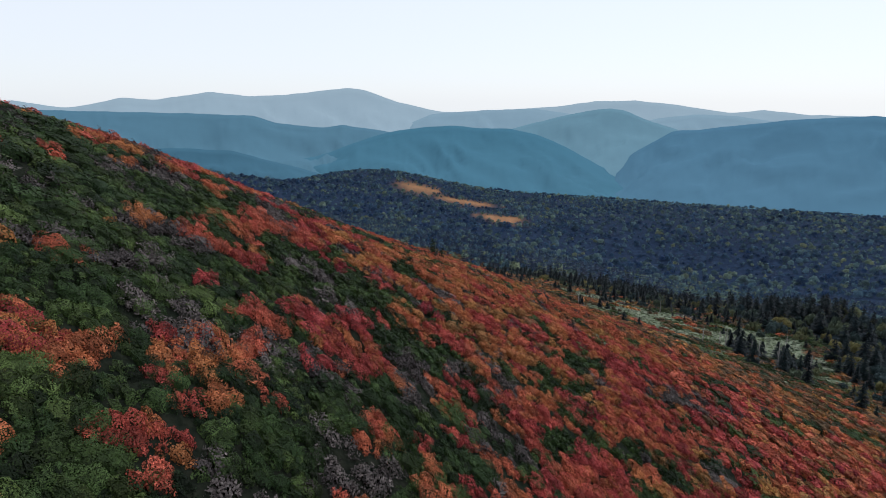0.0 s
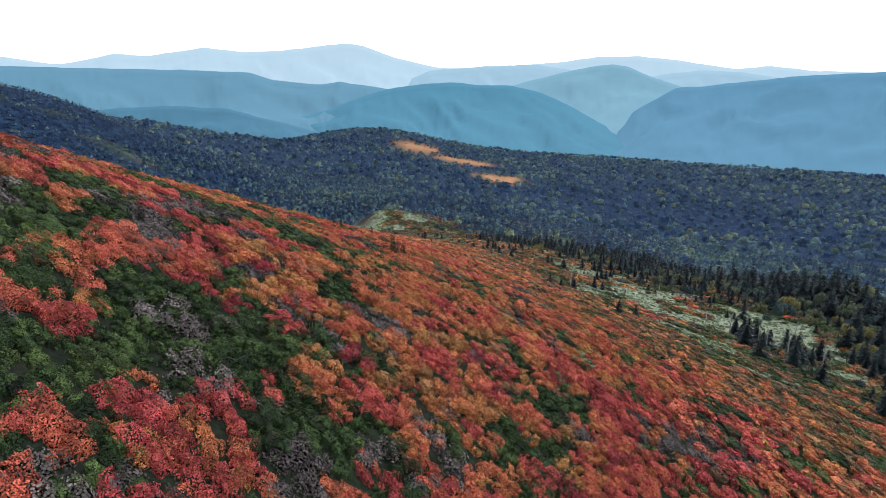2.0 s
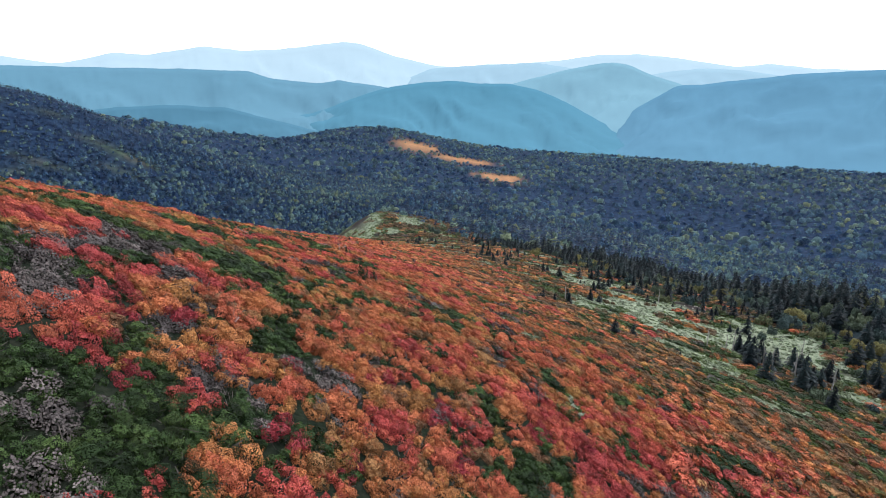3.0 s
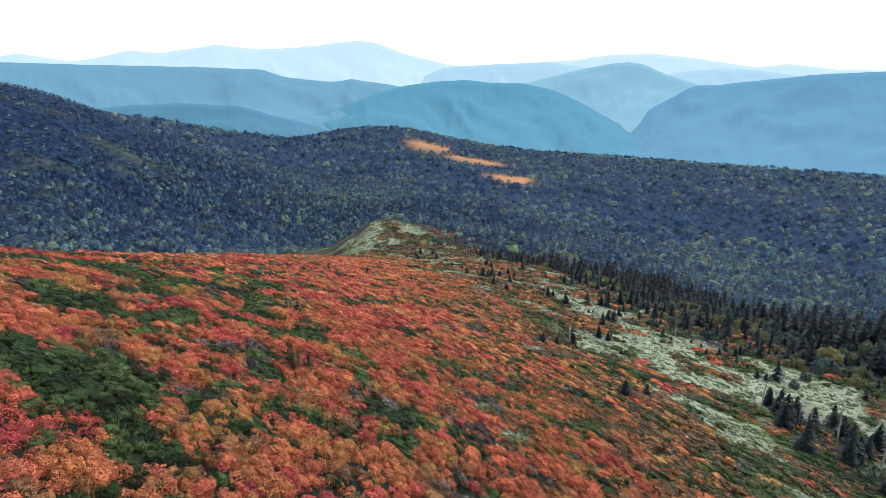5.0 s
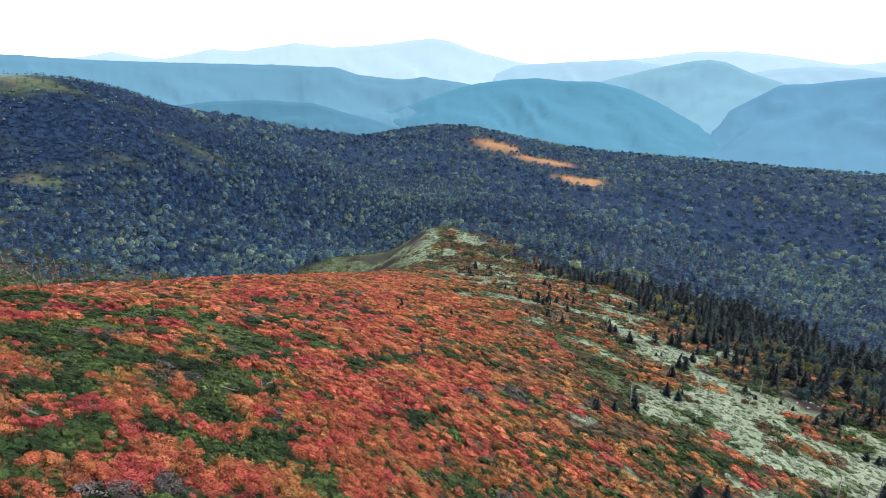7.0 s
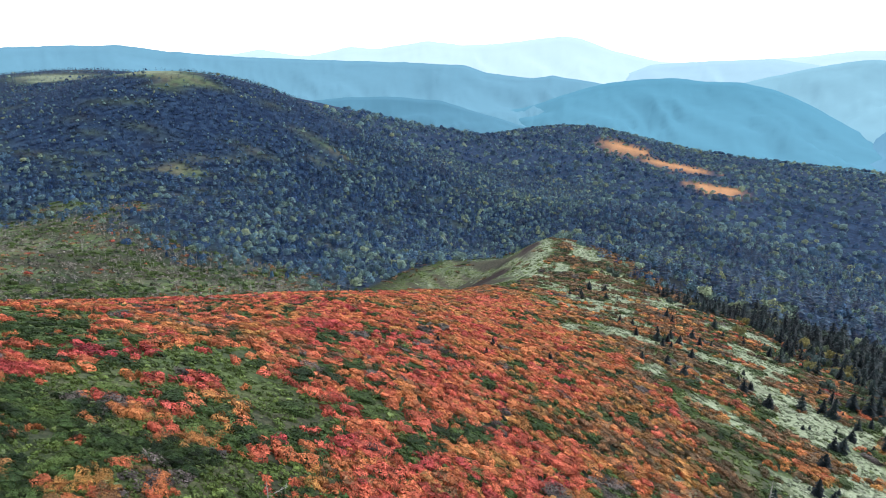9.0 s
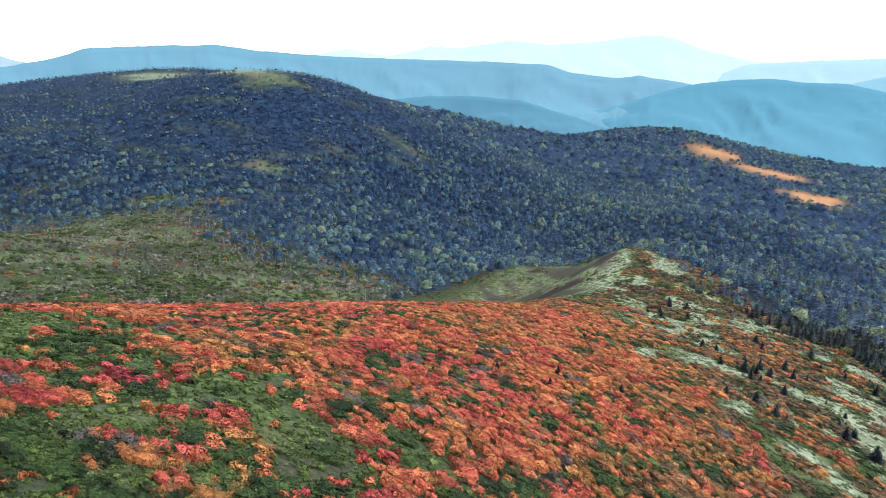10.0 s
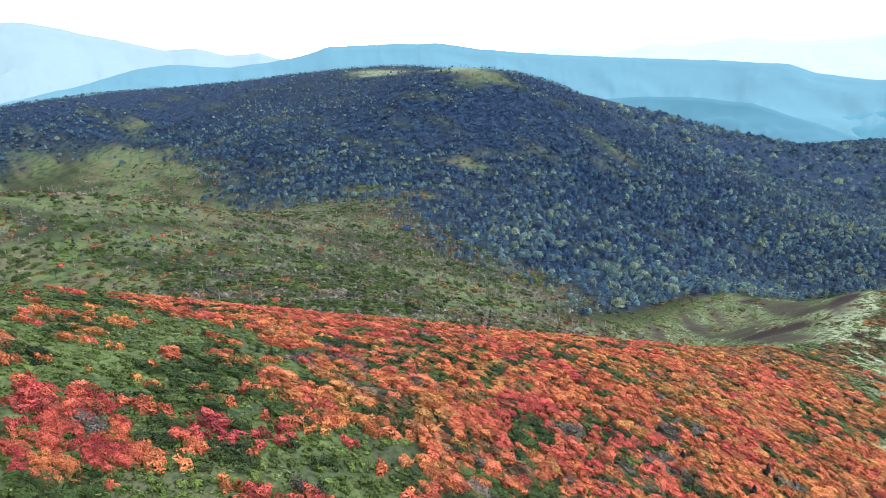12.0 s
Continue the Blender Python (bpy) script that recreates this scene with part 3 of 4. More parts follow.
def joined(pieces):
    v, f, n = [], [], 0
    for pv, pf in pieces:
        v.append(pv)
        f.append(pf + n)
        n += len(pv)
    return np.concatenate(v), np.concatenate(f)


def bare_tree(rng, limbs=8, seg=3):
    """A leafless tree of one metre's height."""
    out = [rod((0, 0, -0.03), (rng.uniform(-0.04, 0.04), rng.uniform(-0.04, 0.04), 1.0), 0.022, 0.005, seg)]
    for _ in range(limbs):
        h, w, l = rng.uniform(0.25, 0.85), rng.uniform(0, 6.28), rng.uniform(0.1, 0.3)
        out.append(rod((0, 0, h), (l * np.cos(w), l * np.sin(w), h + l * rng.uniform(-0.1, 0.9)), 0.010, 0.003, seg))
    return joined(out)


def slope(x, y):
    return (height(x + 1, y) - height(x - 1, y)) / 2, (height(x, y + 1) - height(x, y - 1)) / 2


def sown(name, label, category, material, templates, x, y, size, tone, rng, tall=None, lean=True, sink=0.05):
    """Plants past counting, as one object: every plant a turned and sized copy of one of the templates, standing on the ground."""
    z = height(x, y)
    sx, sy = slope(x, y) if lean else (0 * x, 0 * x)
    tall = size if tall is None else tall
    pick, turn = rng.integers(0, len(templates), len(x)), rng.uniform(0, 2 * np.pi, len(x))
    vs, fs, ts, n = [], [], [], 0
    for k, (tv, tf, *more) in enumerate(templates):
        i = np.nonzero(pick == k)[0]
        if not len(i):
            continue
        c, s = np.cos(turn[i])[:, None], np.sin(turn[i])[:, None]
        dx, dy = (tv[:, 0] * c - tv[:, 1] * s) * size[i][:, None], (tv[:, 0] * s + tv[:, 1] * c) * size[i][:, None]
        g = np.hypot(sx[i], sy[i])[:, None] + 1e-6
        along = (dx * sx[i][:, None] + dy * sy[i][:, None]) / g * (1 - 1 / np.sqrt(1 + g * g))
        dx, dy = dx - along * sx[i][:, None] / g, dy - along * sy[i][:, None] / g
        dz = tv[:, 2] * tall[i][:, None] - sink * tall[i][:, None] + dx * sx[i][:, None] + dy * sy[i][:, None]
        vs.append(np.stack([x[i][:, None] + dx, y[i][:, None] + dy, z[i][:, None] + dz], 2).reshape(-1, 3))
        fs.append((tf[None] + (n + np.arange(len(i)) * len(tv))[:, None, None]).reshape(-1, 4))
        ts.append((tone[i][:, None] + (more[0] if more else np.zeros(len(tv)))).ravel())
        n += len(i) * len(tv)
    ob = quads(name, np.concatenate(vs), np.concatenate(fs), material, np.concatenate(ts), smooth=category == "forest")
    return tagged(ob, label, category, kind="stuff")


def scatter(rng, x0, x1, y0, y1, gap, close=1.0):
    """Places on a shaken grid, which may be closer along x, where the flank is steep."""
    a, b = np.meshgrid(np.arange(x0, x1, gap * close), np.arange(y0, y1, gap))
    a = a + (np.arange(a.shape[0]) % 2)[:, None] * gap * close * 0.5
    return (a + rng.uniform(-0.45, 0.45, a.shape) * gap * close).ravel(), (b + rng.uniform(-0.45, 0.45, b.shape) * gap).ravel()


def mix_of(x, y):
    """What grows on the spur at a place: the shares of dwarf pine and of bamboo grass."""
    grass = cover(x, y)[0]
    streak = 0.5 * waves(x * 1.2, y, 4.6, 23, 2) + 0.5 * waves(x * 1.2, y, 1.8, 24, 2)
    green = 0.12 + 0.46 * step(1, -10, x) * step(60, 44, y) + 0.16 * step(4, -10, x) * step(48, 60, y) * step(112, 92, y) + 0.28 * step(-8, -22, x) * step(88, 98, y) * step(128, 116, y) + 0.10 * step(-35, -50, x) + 0.26 * step(20, 36, x) * step(80, 105, y)
    green = green + 0.22 * step(-13, -22, x) * step(64, 52, y) + 0.12 * step(2, -6, x) * step(50, 40, y)
    green = green + 0.5 * np.maximum.reduce([spot(x, y, *patch) for patch in PINE_PATCHES])
    pine = step(-0.11, 0.11, np.interp(green, [0, 0.1, 0.3, 0.5, 0.65, 0.85, 1], [0.25, 0.37, 0.44, 0.5, 0.54, 0.60, 0.7]) - streak)
    return pine, grass


rng = np.random.default_rng(4)
near_bush = [bush(rng, 54, 0.095, 0.8, 7, 4, jitter=0.55, plump=0.86) for _ in range(10)]
mid_bush = [bush(rng, 12, 0.2, 0.8, 4, 4, jitter=0.5, plump=1.1) for _ in range(8)]
far_bush = [bush(rng, 6, 0.26, 0.8, 3, 4, plump=1.15) for _ in range(5)]
near_pine = [bush(rng, 46, 0.085, 0.7, 9, 4, long=1.4, jitter=0.6, flat=0.3, plump=0.75) for _ in range(8)]
mid_pine = [bush(rng, 10, 0.17, 0.7, 5, 4, long=1.5, jitter=0.5, flat=0.3, plump=1.0) for _ in range(6)]
far_pine = [bush(rng, 5, 0.26, 0.65, 3, 4, long=1.3, flat=0.3, plump=1.15) for _ in range(5)]
near_sasa = [joined([mat_of_leaves(rng, 14, 0.13), bush(rng, 6, 0.14, 0.5, 2, 4, plump=1.1)]) for _ in range(6)]
far_sasa = [bush(rng, 6, 0.2, 0.5, 2, 4, plump=1.2) for _ in range(6)]
grey_bush = [bush(rng, 44, 0.12, 0.9, 3, 4, long=2.2, jitter=1.2, plump=0.95) for _ in range(5)]


def hue(x, y, rng):
    """A rowan's colour: whole drifts run red, orange or amber, single bushes stray."""
    drift = 0.55 * waves(x, y, 15, 91, 2) + 0.45 * waves(x * 1.2, y, 4, 92, 2)
    tone = 0.47 + 0.95 * (drift - 0.5) + rng.normal(0, 0.17, len(x)) * (1 + 0.6 * step(4, 20, x)) - 0.14 * step(80, 62, y)
    dull = np.maximum(step(6, 46, x + 0.25 * (y - 90)) * step(55, 95, y), step(215, 275, y))
    dull = dull + 0.5 * step(285, 310, y)
    tone = tone - 0.4 * np.maximum(spot(x, y, -40, 105, 6, 3.5), spot(x, y, -37, 112, 3, 2))
    return np.clip(tone + dull * (0.34 + 0.22 * rng.uniform(size=len(x))), np.where(rng.uniform(size=len(x)) < 0.06, 0.02, 0.12), 0.99)


SINGLES = {}


def clothe(zone, x0, x1, y0, y1, gap, rowan, pine, sasa, keep):
    x, y = scatter(rng, x0, x1, y0, y1, gap, 0.8)
    ok = keep(x, y) & (x < tree_line(y) + 16)
    x, y = x[ok], y[ok]
    p, g = mix_of(x, y)
    u = 0.35 * rng.uniform(size=len(x)) + 0.65 * step(0.3, 0.7, waves(x, y, 6, 37, 2))
    crimson = np.maximum(spot(x, y, -40, 105, 6, 3.5), spot(x, y, -37, 112, 3, 2)) > 0.5
    p, g = np.where(crimson, 0, p), np.where(crimson, 0, g)
    low = u < np.where(y > 275, np.where(x < -38, 0.95, 0.3 + 0.5 * g) * step(0.05, 0.4, g + 0.25), np.where(g > 0.55, 0.82, 1.45) * g)
    is_pine = ~low & (rng.uniform(size=len(x)) < p)
    lone = low & (g > 0.2) & (g < 0.6) & (y < 135) & (rng.uniform(size=len(x)) < 0.07)
    red = (~low & ~is_pine) | lone
    left = step(8, -8, x) * step(80, 60, y)
    grey = ~low & (red | (left > 0.5)) & (waves(x, y, 3.2, 55, 2) > 0.72 - 0.10 * left) & (rng.uniform(size=len(x)) < 0.8)
    red &= ~grey
    is_pine &= ~grey
    size = gap * (0.62 + 0.75 * rng.uniform(size=len(x)) ** 1.5)
    high = np.clip(size, 0.5, 1.5)
    size = size * 1.15 * rng.uniform(0.8, 1.2, len(x)) * np.where(lone, 0.6, 1)
    if zone == "near":
        near = np.hypot(x - 1, 1.2 * (y - 56))
        for kind, mask in (("rowan", red), ("pine", is_pine)):
            first = np.nonzero(mask)[0]
            first = first[np.argsort(near[first])][:300]
            SINGLES[kind] = np.stack([x, y, size, high], 1)[first]
            mask[first] = False
    sown("rowan_thicket_" + zone, "dense thicket of red, orange and amber rowan bushes on the slope", "shrubs", ROWAN if zone == "near" else ROWAN_CLUMPS, rowan, x[red], y[red], size[red], hue(x[red], y[red], rng), rng, high[red])
    sown("pine_thicket_" + zone, "low dark green dwarf pine covering the slope", "shrubs", PINE if zone == "near" else PINE_CLUMPS, pine, x[is_pine], y[is_pine], size[is_pine] * 1.15, np.clip(rng.normal(0.48, 0.3, is_pine.sum()), 0, 1), rng, high[is_pine])
    if grey.any():
        sown("bare_shrubs_" + zone, "leafless grey shrubs among the coloured bushes", "shrubs", TWIGS, grey_bush, x[grey], y[grey], size[grey], rng.uniform(size=grey.sum()), rng, high[grey] * 0.8)
    x, y = scatter(rng, x0, x1, y0, y1, gap * (0.66 if zone == "near" else 0.8))
    ok = keep(x, y) & (x < tree_line(y) + 16)
    x, y = x[ok], y[ok]
    g = cover(x, y)[0]
    bare = cover(x, y)[1]
    g = np.maximum(g, 0.3 * step(78, 92, y) * step(250, 200, y))
    ok = (rng.uniform(size=len(x)) < g * 3.0) & (rng.uniform(size=len(x)) > 1.5 * bare)
    x, y, g = x[ok], y[ok], g[ok]
    tone = np.clip(np.where(g < 0.6, 0.10, 0.72) + np.where(g < 0.6, 0.5, 1.1) * (waves(x * 0.6, y + 0.4 * x, 8, 33) - 0.5) + rng.normal(0, 0.17, len(x)) - 0.25 * step(270, 300, y) * (rng.uniform(size=len(x)) < 0.4) - 0.15 * step(-48, -60, x) * step(320, 340, y), 0, 1)
    sown("bamboo_grass_" + zone, "pale green dwarf bamboo grass in low mats", "grass", SASA, sasa, x, y, gap * rng.uniform(0.42, 0.8, len(x)), tone, rng, rng.uniform(0.5, 1.1, len(x)))


def close_by(x, y):
    return (x > -0.24 * y - 16) & (x < 14 + 0.16 * y) & (x > -42) & (y < 108)


clothe("near", -60, 50, -14, 124, 1.2, near_bush, near_pine, near_sasa, close_by)
clothe("slope", -110, 92, -8, 124, 1.55, mid_bush, mid_pine, near_sasa, lambda x, y: ~close_by(x, y) & (x > np.where(y < 85, -64, -0.35 * y - 60)) & (x < 46 + 0.5 * y))
clothe("middle", -105, 92, 124, 205, 1.9, mid_bush, mid_pine, far_sasa, lambda x, y: spur_height(x, y) > land_height(x, y) - 3)
clothe("beyond", -105, 92, 205, 275, 2.1, far_bush, far_pine, far_sasa, lambda x, y: spur_height(x, y) > land_height(x, y) - 3)
clothe("ridge", -150, 60, 275, 480, 2.5, far_bush, far_pine, far_sasa, lambda x, y: ((spur_height(x, y) > land_height(x, y) - 3) & (y < 430)) | ((x > -150) & (x < -50) & (y > 335)))

# ---- forest ----
firs_mid = [fir(rng, 9, 6) for _ in range(6)]
firs_far = [fir(rng, 5, 4) for _ in range(5)]
firs_hill = [fir(rng, 4, 4) for _ in range(6)]
firs_least = [fir(rng, 3, 4) for _ in range(4)]
crowns_near = [bush(rng, 50, 0.14, 0.95, 7, 5) for _ in range(6)]
crowns_low = [bush(rng, 14, 0.24, 0.95, 4, 5, plump=1.1) for _ in range(6)]
crowns_mid = [crown(rng, 5, 2, 3, 0.32) for _ in range(10)]
crowns_far = [crown(rng, 4, 2, 2, 0.4) for _ in range(8)]
bare_far = [bare_tree(rng, 4) for _ in range(5)]


def seen_wedge(x, y):
    """Places in the open country, picked to fit the camera's view: none outside its sweep, none on slopes that fall
    away from its eye.
    """
    w = np.degrees(np.arctan2(-x, y - 20))
    r = np.hypot(x, y - 60) + 1.0
    ux, uy = x / r, (y - 60) / r
    rise = (land_height(x + 15 * ux, y + 15 * uy) - land_height(x - 15 * ux, y - 15 * uy)) / 30
    return (w > -42) & (w < 86) & (rise > (land_height(x, y) - 58) / r - 0.05)


def wood(zone, x0, x1, y0, y1, gap, firs, crowns, inside, fir_share=0.5, swell=1.0):
    x, y = scatter(rng, x0, x1, y0, y1, gap)
    ok = inside(x, y)
    x, y = x[ok], y[ok]
    wooded = cover(x, y)[2]
    at_rim = (x > -60) & (y < 430)
    inner = x - tree_line(y)
    ok = (rng.uniform(size=len(x)) < wooded) & seen_wedge(x, y) & ~((inner < 7) & (y < 300) & (x > -30)) & (rng.uniform(size=len(x)) < np.where(at_rim, 0.8 + 0.2 * step(0, 40, inner), 1))
    x, y, at_rim, inner = x[ok], y[ok], at_rim[ok], inner[ok]
    # on the heights the trees are low and mostly conifers
    lofty = step(-75, -15, land_height(x, y)) * (x < -100)
    is_fir = rng.uniform(size=len(x)) < fir_share + 0.35 * lofty + 0.9 * (waves(x, y, 120, 71) - 0.5) + 0.5 * (waves(x, y, 28, 72) - 0.5)
    tall = (0.9 if zone == "foot" else 1.0) * (3.2 + 6.3 * rng.uniform(size=len(x)) ** 1.4) * np.where(is_fir, 1.1, 0.8) * np.where(at_rim, 0.66 + 0.34 * step(0, 60, inner), 1) * (1 - 0.4 * lofty)
    sown("fir_forest_" + zone, "dark fir forest on the mountainside", "forest", FIR if zone == "foot" else HAZED_FIR, firs, x[is_fir], y[is_fir], tall[is_fir] * 1.9, rng.uniform(size=is_fir.sum()), rng, tall[is_fir], lean=False, sink=0.03)
    b = ~is_fir
    r = np.clip(np.exp(rng.normal(0.74, 0.36, b.sum())), 0.9, 4.2) * swell * (1 - 0.35 * lofty[b])
    # nearer crowns take greener tones, so haze by distance is in the colour
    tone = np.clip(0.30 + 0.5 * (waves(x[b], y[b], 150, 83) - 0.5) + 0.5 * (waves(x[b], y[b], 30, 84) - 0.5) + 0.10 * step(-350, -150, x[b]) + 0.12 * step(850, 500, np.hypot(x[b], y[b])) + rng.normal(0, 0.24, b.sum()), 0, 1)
    sown("leafy_forest_" + zone, "olive green broadleaf forest turning yellow", "forest", NEAR_BROAD if zone == "foot" else HAZED_BROAD, crowns, x[b], y[b], r, tone, rng, np.maximum(tall[b] * 0.75, r * 1.05), lean=False, sink=-0.12)


wood("foot", -60, 330, 70, 480, 3.3, firs_mid, crowns_near, lambda x, y: np.hypot(x, y) < 330, 0.64)
wood("lower", -100, 480, 200, 640, 4.6, firs_far, crowns_low, lambda x, y: (np.hypot(x, y) >= 330) & (np.hypot(x, y) < 520), 0.40, 1.2)
wood("east", -100, 760, 300, 950, 5.5, firs_far, crowns_mid, lambda x, y: (np.hypot(x, y) >= 520) & (x > -100) & (np.hypot(x, y) < 950), 0.36, 1.4)
wood("hill", -1000, -100, 250, 1250, 4.9, firs_hill, crowns_mid, lambda x, y: (np.hypot(x, y) < 1250) & (x <= -100), 0.34, 1.3)
wood("plain", -800, 1300, 850, 2500, 14.5, firs_least, crowns_far, lambda x, y: (np.hypot(x, y) >= 950) & ((x > -100) | (np.hypot(x, y) >= 1250)) & (np.hypot(x, y) < 2600), 0.3, 2.5)
wood("west", -1700, -800, 150, 1500, 8.0, firs_least, crowns_far, lambda x, y: ((np.hypot(x, y) >= 1250) | (x < -1000)) & (y < 1.1 * -x + 400), 0.45, 1.6)

# ---- heath between the spur and the wooded hill ----
x, y = scatter(rng, -1000, -95, 110, 480, 3.0)
thin = step(0.52, 0.62, waves(x, y, 34, 29, 2))
ok = (cover(x, y)[2] < 0.5) & ~((x > -150) & (y > 335)) & (rng.uniform(size=len(x)) < 1.25 - 0.0012 * -x) & (spur_height(x, y) < land_height(x, y) + 3) & seen_wedge(x, y) & (rng.uniform(size=len(x)) > 0.05 + 0.4 * thin + 0.5 * spot(x, y, -930, 400, 120, 34))
x, y = x[ok], y[ok]
u = 0.86 * ((0.5 * rng.uniform(size=len(x)) + 2.0 * waves(x, y, 34, 301, 3)) % 1.0)
u = np.where(rng.uniform(size=len(x)) < 0.025, 0.88, u)
rim = step(-70, -10, y - np.interp(-x, [100, 200, 300, 430, 530, 600, 700, 800, 1000], [330, 350, 365, 400, 358, 352, 372, 392, 350]))

heath_bush = [bush(rng, 3, 0.28, 0.65, 2, 4, flat=0.3, plump=1.35) for _ in range(6)]


def heath_plants(name, label, category, material, templates, low, high, small, large, tone, tall=1.0, lean=True):
    k = (u >= low) & (u < high)
    n = k.sum()
    size = rng.uniform(small, large, n)
    sown(name, label, category, material, templates, x[k], y[k], size, tone(n), rng, size * rng.uniform(0.6, 1.0, n) * tall, lean=lean)


heath_plants("heath_shrubs", "grey-brown leafless shrubs on the heath", "shrubs", HEATHER, [bush(rng, 9, 0.24, 0.7, 2, 0, long=1.6, jitter=0.9, plump=1.3) for _ in range(5)], 0.0, 0.42, 1.1, 3.0, lambda n: rng.uniform(0.0, 1, n))
heath_plants("heath_pines", "green low pines spreading on the heath", "shrubs", PINE_CLUMPS, heath_bush, 0.42, 0.62, 1.3, 3.8, lambda n: rng.uniform(0.4, 1, n))
heath_plants("heath_bamboo_grass", "green tussocks of bamboo grass on the heath", "grass", SASA, heath_bush, 0.62, 0.74, 1.2, 3.2, lambda n: rng.uniform(0.0, 0.35, n), 0.6)
heath_plants("heath_rowans", "scattered rusty red rowan bushes on the heath", "shrubs", ROWAN_CLUMPS, heath_bush, 0.74, 0.86, 1.0, 2.8, lambda n: np.where(rng.uniform(size=n) < 0.06, 0.25, rng.uniform(0.82, 1.0, n)))
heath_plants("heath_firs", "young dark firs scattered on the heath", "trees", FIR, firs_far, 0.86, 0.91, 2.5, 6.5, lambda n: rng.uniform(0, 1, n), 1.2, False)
u = np.where(rng.uniform(size=len(x)) < 0.02 + 0.14 * rim, 0.95, 0.0)
heath_plants("dead_trees", "bleached leafless trees standing on the heath", "dead trees", DEAD, bare_far, 0.9, 1.0, 3.0, 5.5, lambda n: rng.uniform(0, 1, n), 1.2, False)

# ---- single plants, stones and dead wood ----
def part(name, shape, material, parent, label="", tone=None, smooth=False):
    tones = None if tone is None else np.full(len(shape[0]), tone)
    ob = quads(name, shape[0], shape[1], material, tones, parent, smooth)
    return tagged(ob, label) if label else ob


def standing(x, y, turn, size, tall, upright=True, sink=0.0):
    """A pose on the ground at x, y; plants that hug the slope lean with it."""
    x, y = np.float64(x), np.float64(y)
    m = Matrix.Translation((x, y, float(height(x, y)) - sink))
    if not upright:
        sx, sy = slope(x, y)
        m = m @ Vector((0, 0, 1)).rotation_difference(Vector((-sx, -sy, 1))).to_matrix().to_4x4()
    return m @ Matrix.Rotation(turn, 4, 'Z') @ Matrix.Diagonal((size, size, tall, 1))


def stems(rng, count=3):
    out = []
    for _ in range(count):
        w, l = rng.uniform(0, 6.28), rng.uniform(0.3, 0.75)
        out.append(rod((0, 0, -0.15), (l * np.cos(w), l * np.sin(w), rng.uniform(0.2, 0.45)), 0.03, 0.012, 3))
    return out


def bush_kind(name, label, category, group, foliage_material, templates, tones, label_part):
    kinds = []
    for k, tone in enumerate(tones):
        root = tagged(new(name), label(tone), category, group)
        for stem in stems(rng):
            part("stem", stem, BARK, root)
        part("foliage", templates[k % len(templates)], foliage_material, root, label_part, tone)
        kinds.append(root)
    return kinds


def rowan_words(tone):
    colour = "crimson" if tone < 0.12 else "red" if tone < 0.32 else "orange-red" if tone < 0.55 else "orange" if tone < 0.75 else "amber yellow"
    return colour + " autumn rowan bush among dwarf pines on the slope"


def set_out(kinds, places, upright, sink=0.05):
    """The first of each kind moves to a place, the rest are copies."""
    firsts = {}
    for x, y, size, tall in places:
        k = int(rng.integers(0, len(kinds)))
        m = standing(x, y, rng.uniform(0, 6.28), size, tall, upright, sink)
        if k in firsts:
            copy_thing(kinds[k], m)
        else:
            firsts[k] = m
    for k, root in enumerate(kinds):
        if k in firsts:
            root.matrix_basis = firsts[k]
        else:
            for o in (*root.children_recursive, root):
                bpy.data.objects.remove(o)


rowans = bush_kind("rowan_bush", rowan_words, "shrub", "rowan bushes on the near slope", ROWAN, near_bush, [0.04, 0.15, 0.2, 0.28, 0.35, 0.38, 0.42, 0.46, 0.5, 0.54, 0.58, 0.62, 0.66, 0.7, 0.8, 0.88], "autumn leaves in rounded sprays")
set_out(rowans, SINGLES["rowan"], False)
pines = bush_kind("dwarf_pine", lambda tone: "dark green dwarf pine bush spreading over the slope", "shrub", "dwarf pines on the near slope", PINE, near_pine, [0.25, 0.4, 0.5, 0.6, 0.75], "dense dark green needles")
set_out(pines, SINGLES["pine"], False)


def fir_kind(whorls, arms, ragged, tone, label, group):
    root = tagged(new("fir_tree"), label, "fir tree", group)
    part("trunk", rod((0, 0, -0.04), (0, 0, 0.93), 0.016, 0.004, 6), BARK, root, "grey-brown trunk")
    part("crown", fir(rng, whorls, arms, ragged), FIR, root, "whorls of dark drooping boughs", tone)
    return root


# firs that stand alone on the slope: x, y, height
LONE = [(36.4, 122.6, 2.9), (25.8, 142.8, 2.4), (22.9, 142.7, 1.7), (29.8, 151, 3.0), (40, 172, 3.6), (3.2, 244, 2.8), (8.5, 228, 2.6), (17.3, 263, 3.2), (-12, 163, 1.7), (-19.3, 160, 1.7), (-3.9, 176, 2.0), (-13.2, 171, 2.0),
        (66, 131, 4.6), (69, 128, 5.0), (63, 140, 3.6), (71, 134, 4.5), (74, 127, 5.2), (68, 122, 4.2), (62.5, 138.5, 3.9), (54, 214, 4.5), (56.5, 212, 5.5), (59, 215, 5.0),
        (61, 130, 6.2), (63.5, 132, 5.6), (59.5, 127.5, 5.0), (58.5, 119, 5.6), (66, 121, 6.4), (64, 118, 5.2), (62.5, 135, 5.4), (48, 203, 5.0), (46.5, 205, 3.6), (42, 202, 4.0), (15, 221, 3.0), (17, 222, 2.4), (24, 236, 3.2), (27, 238, 2.6), (29.5, 147, 2.8), (37, 161, 3.2), (23, 140, 2.6)]
slim = [fir_kind(15, 8, 0.25, t, "dark slender fir standing among bamboo grass and shrubs", "firs on the slope") for t in (0.2, 0.5, 0.8)]
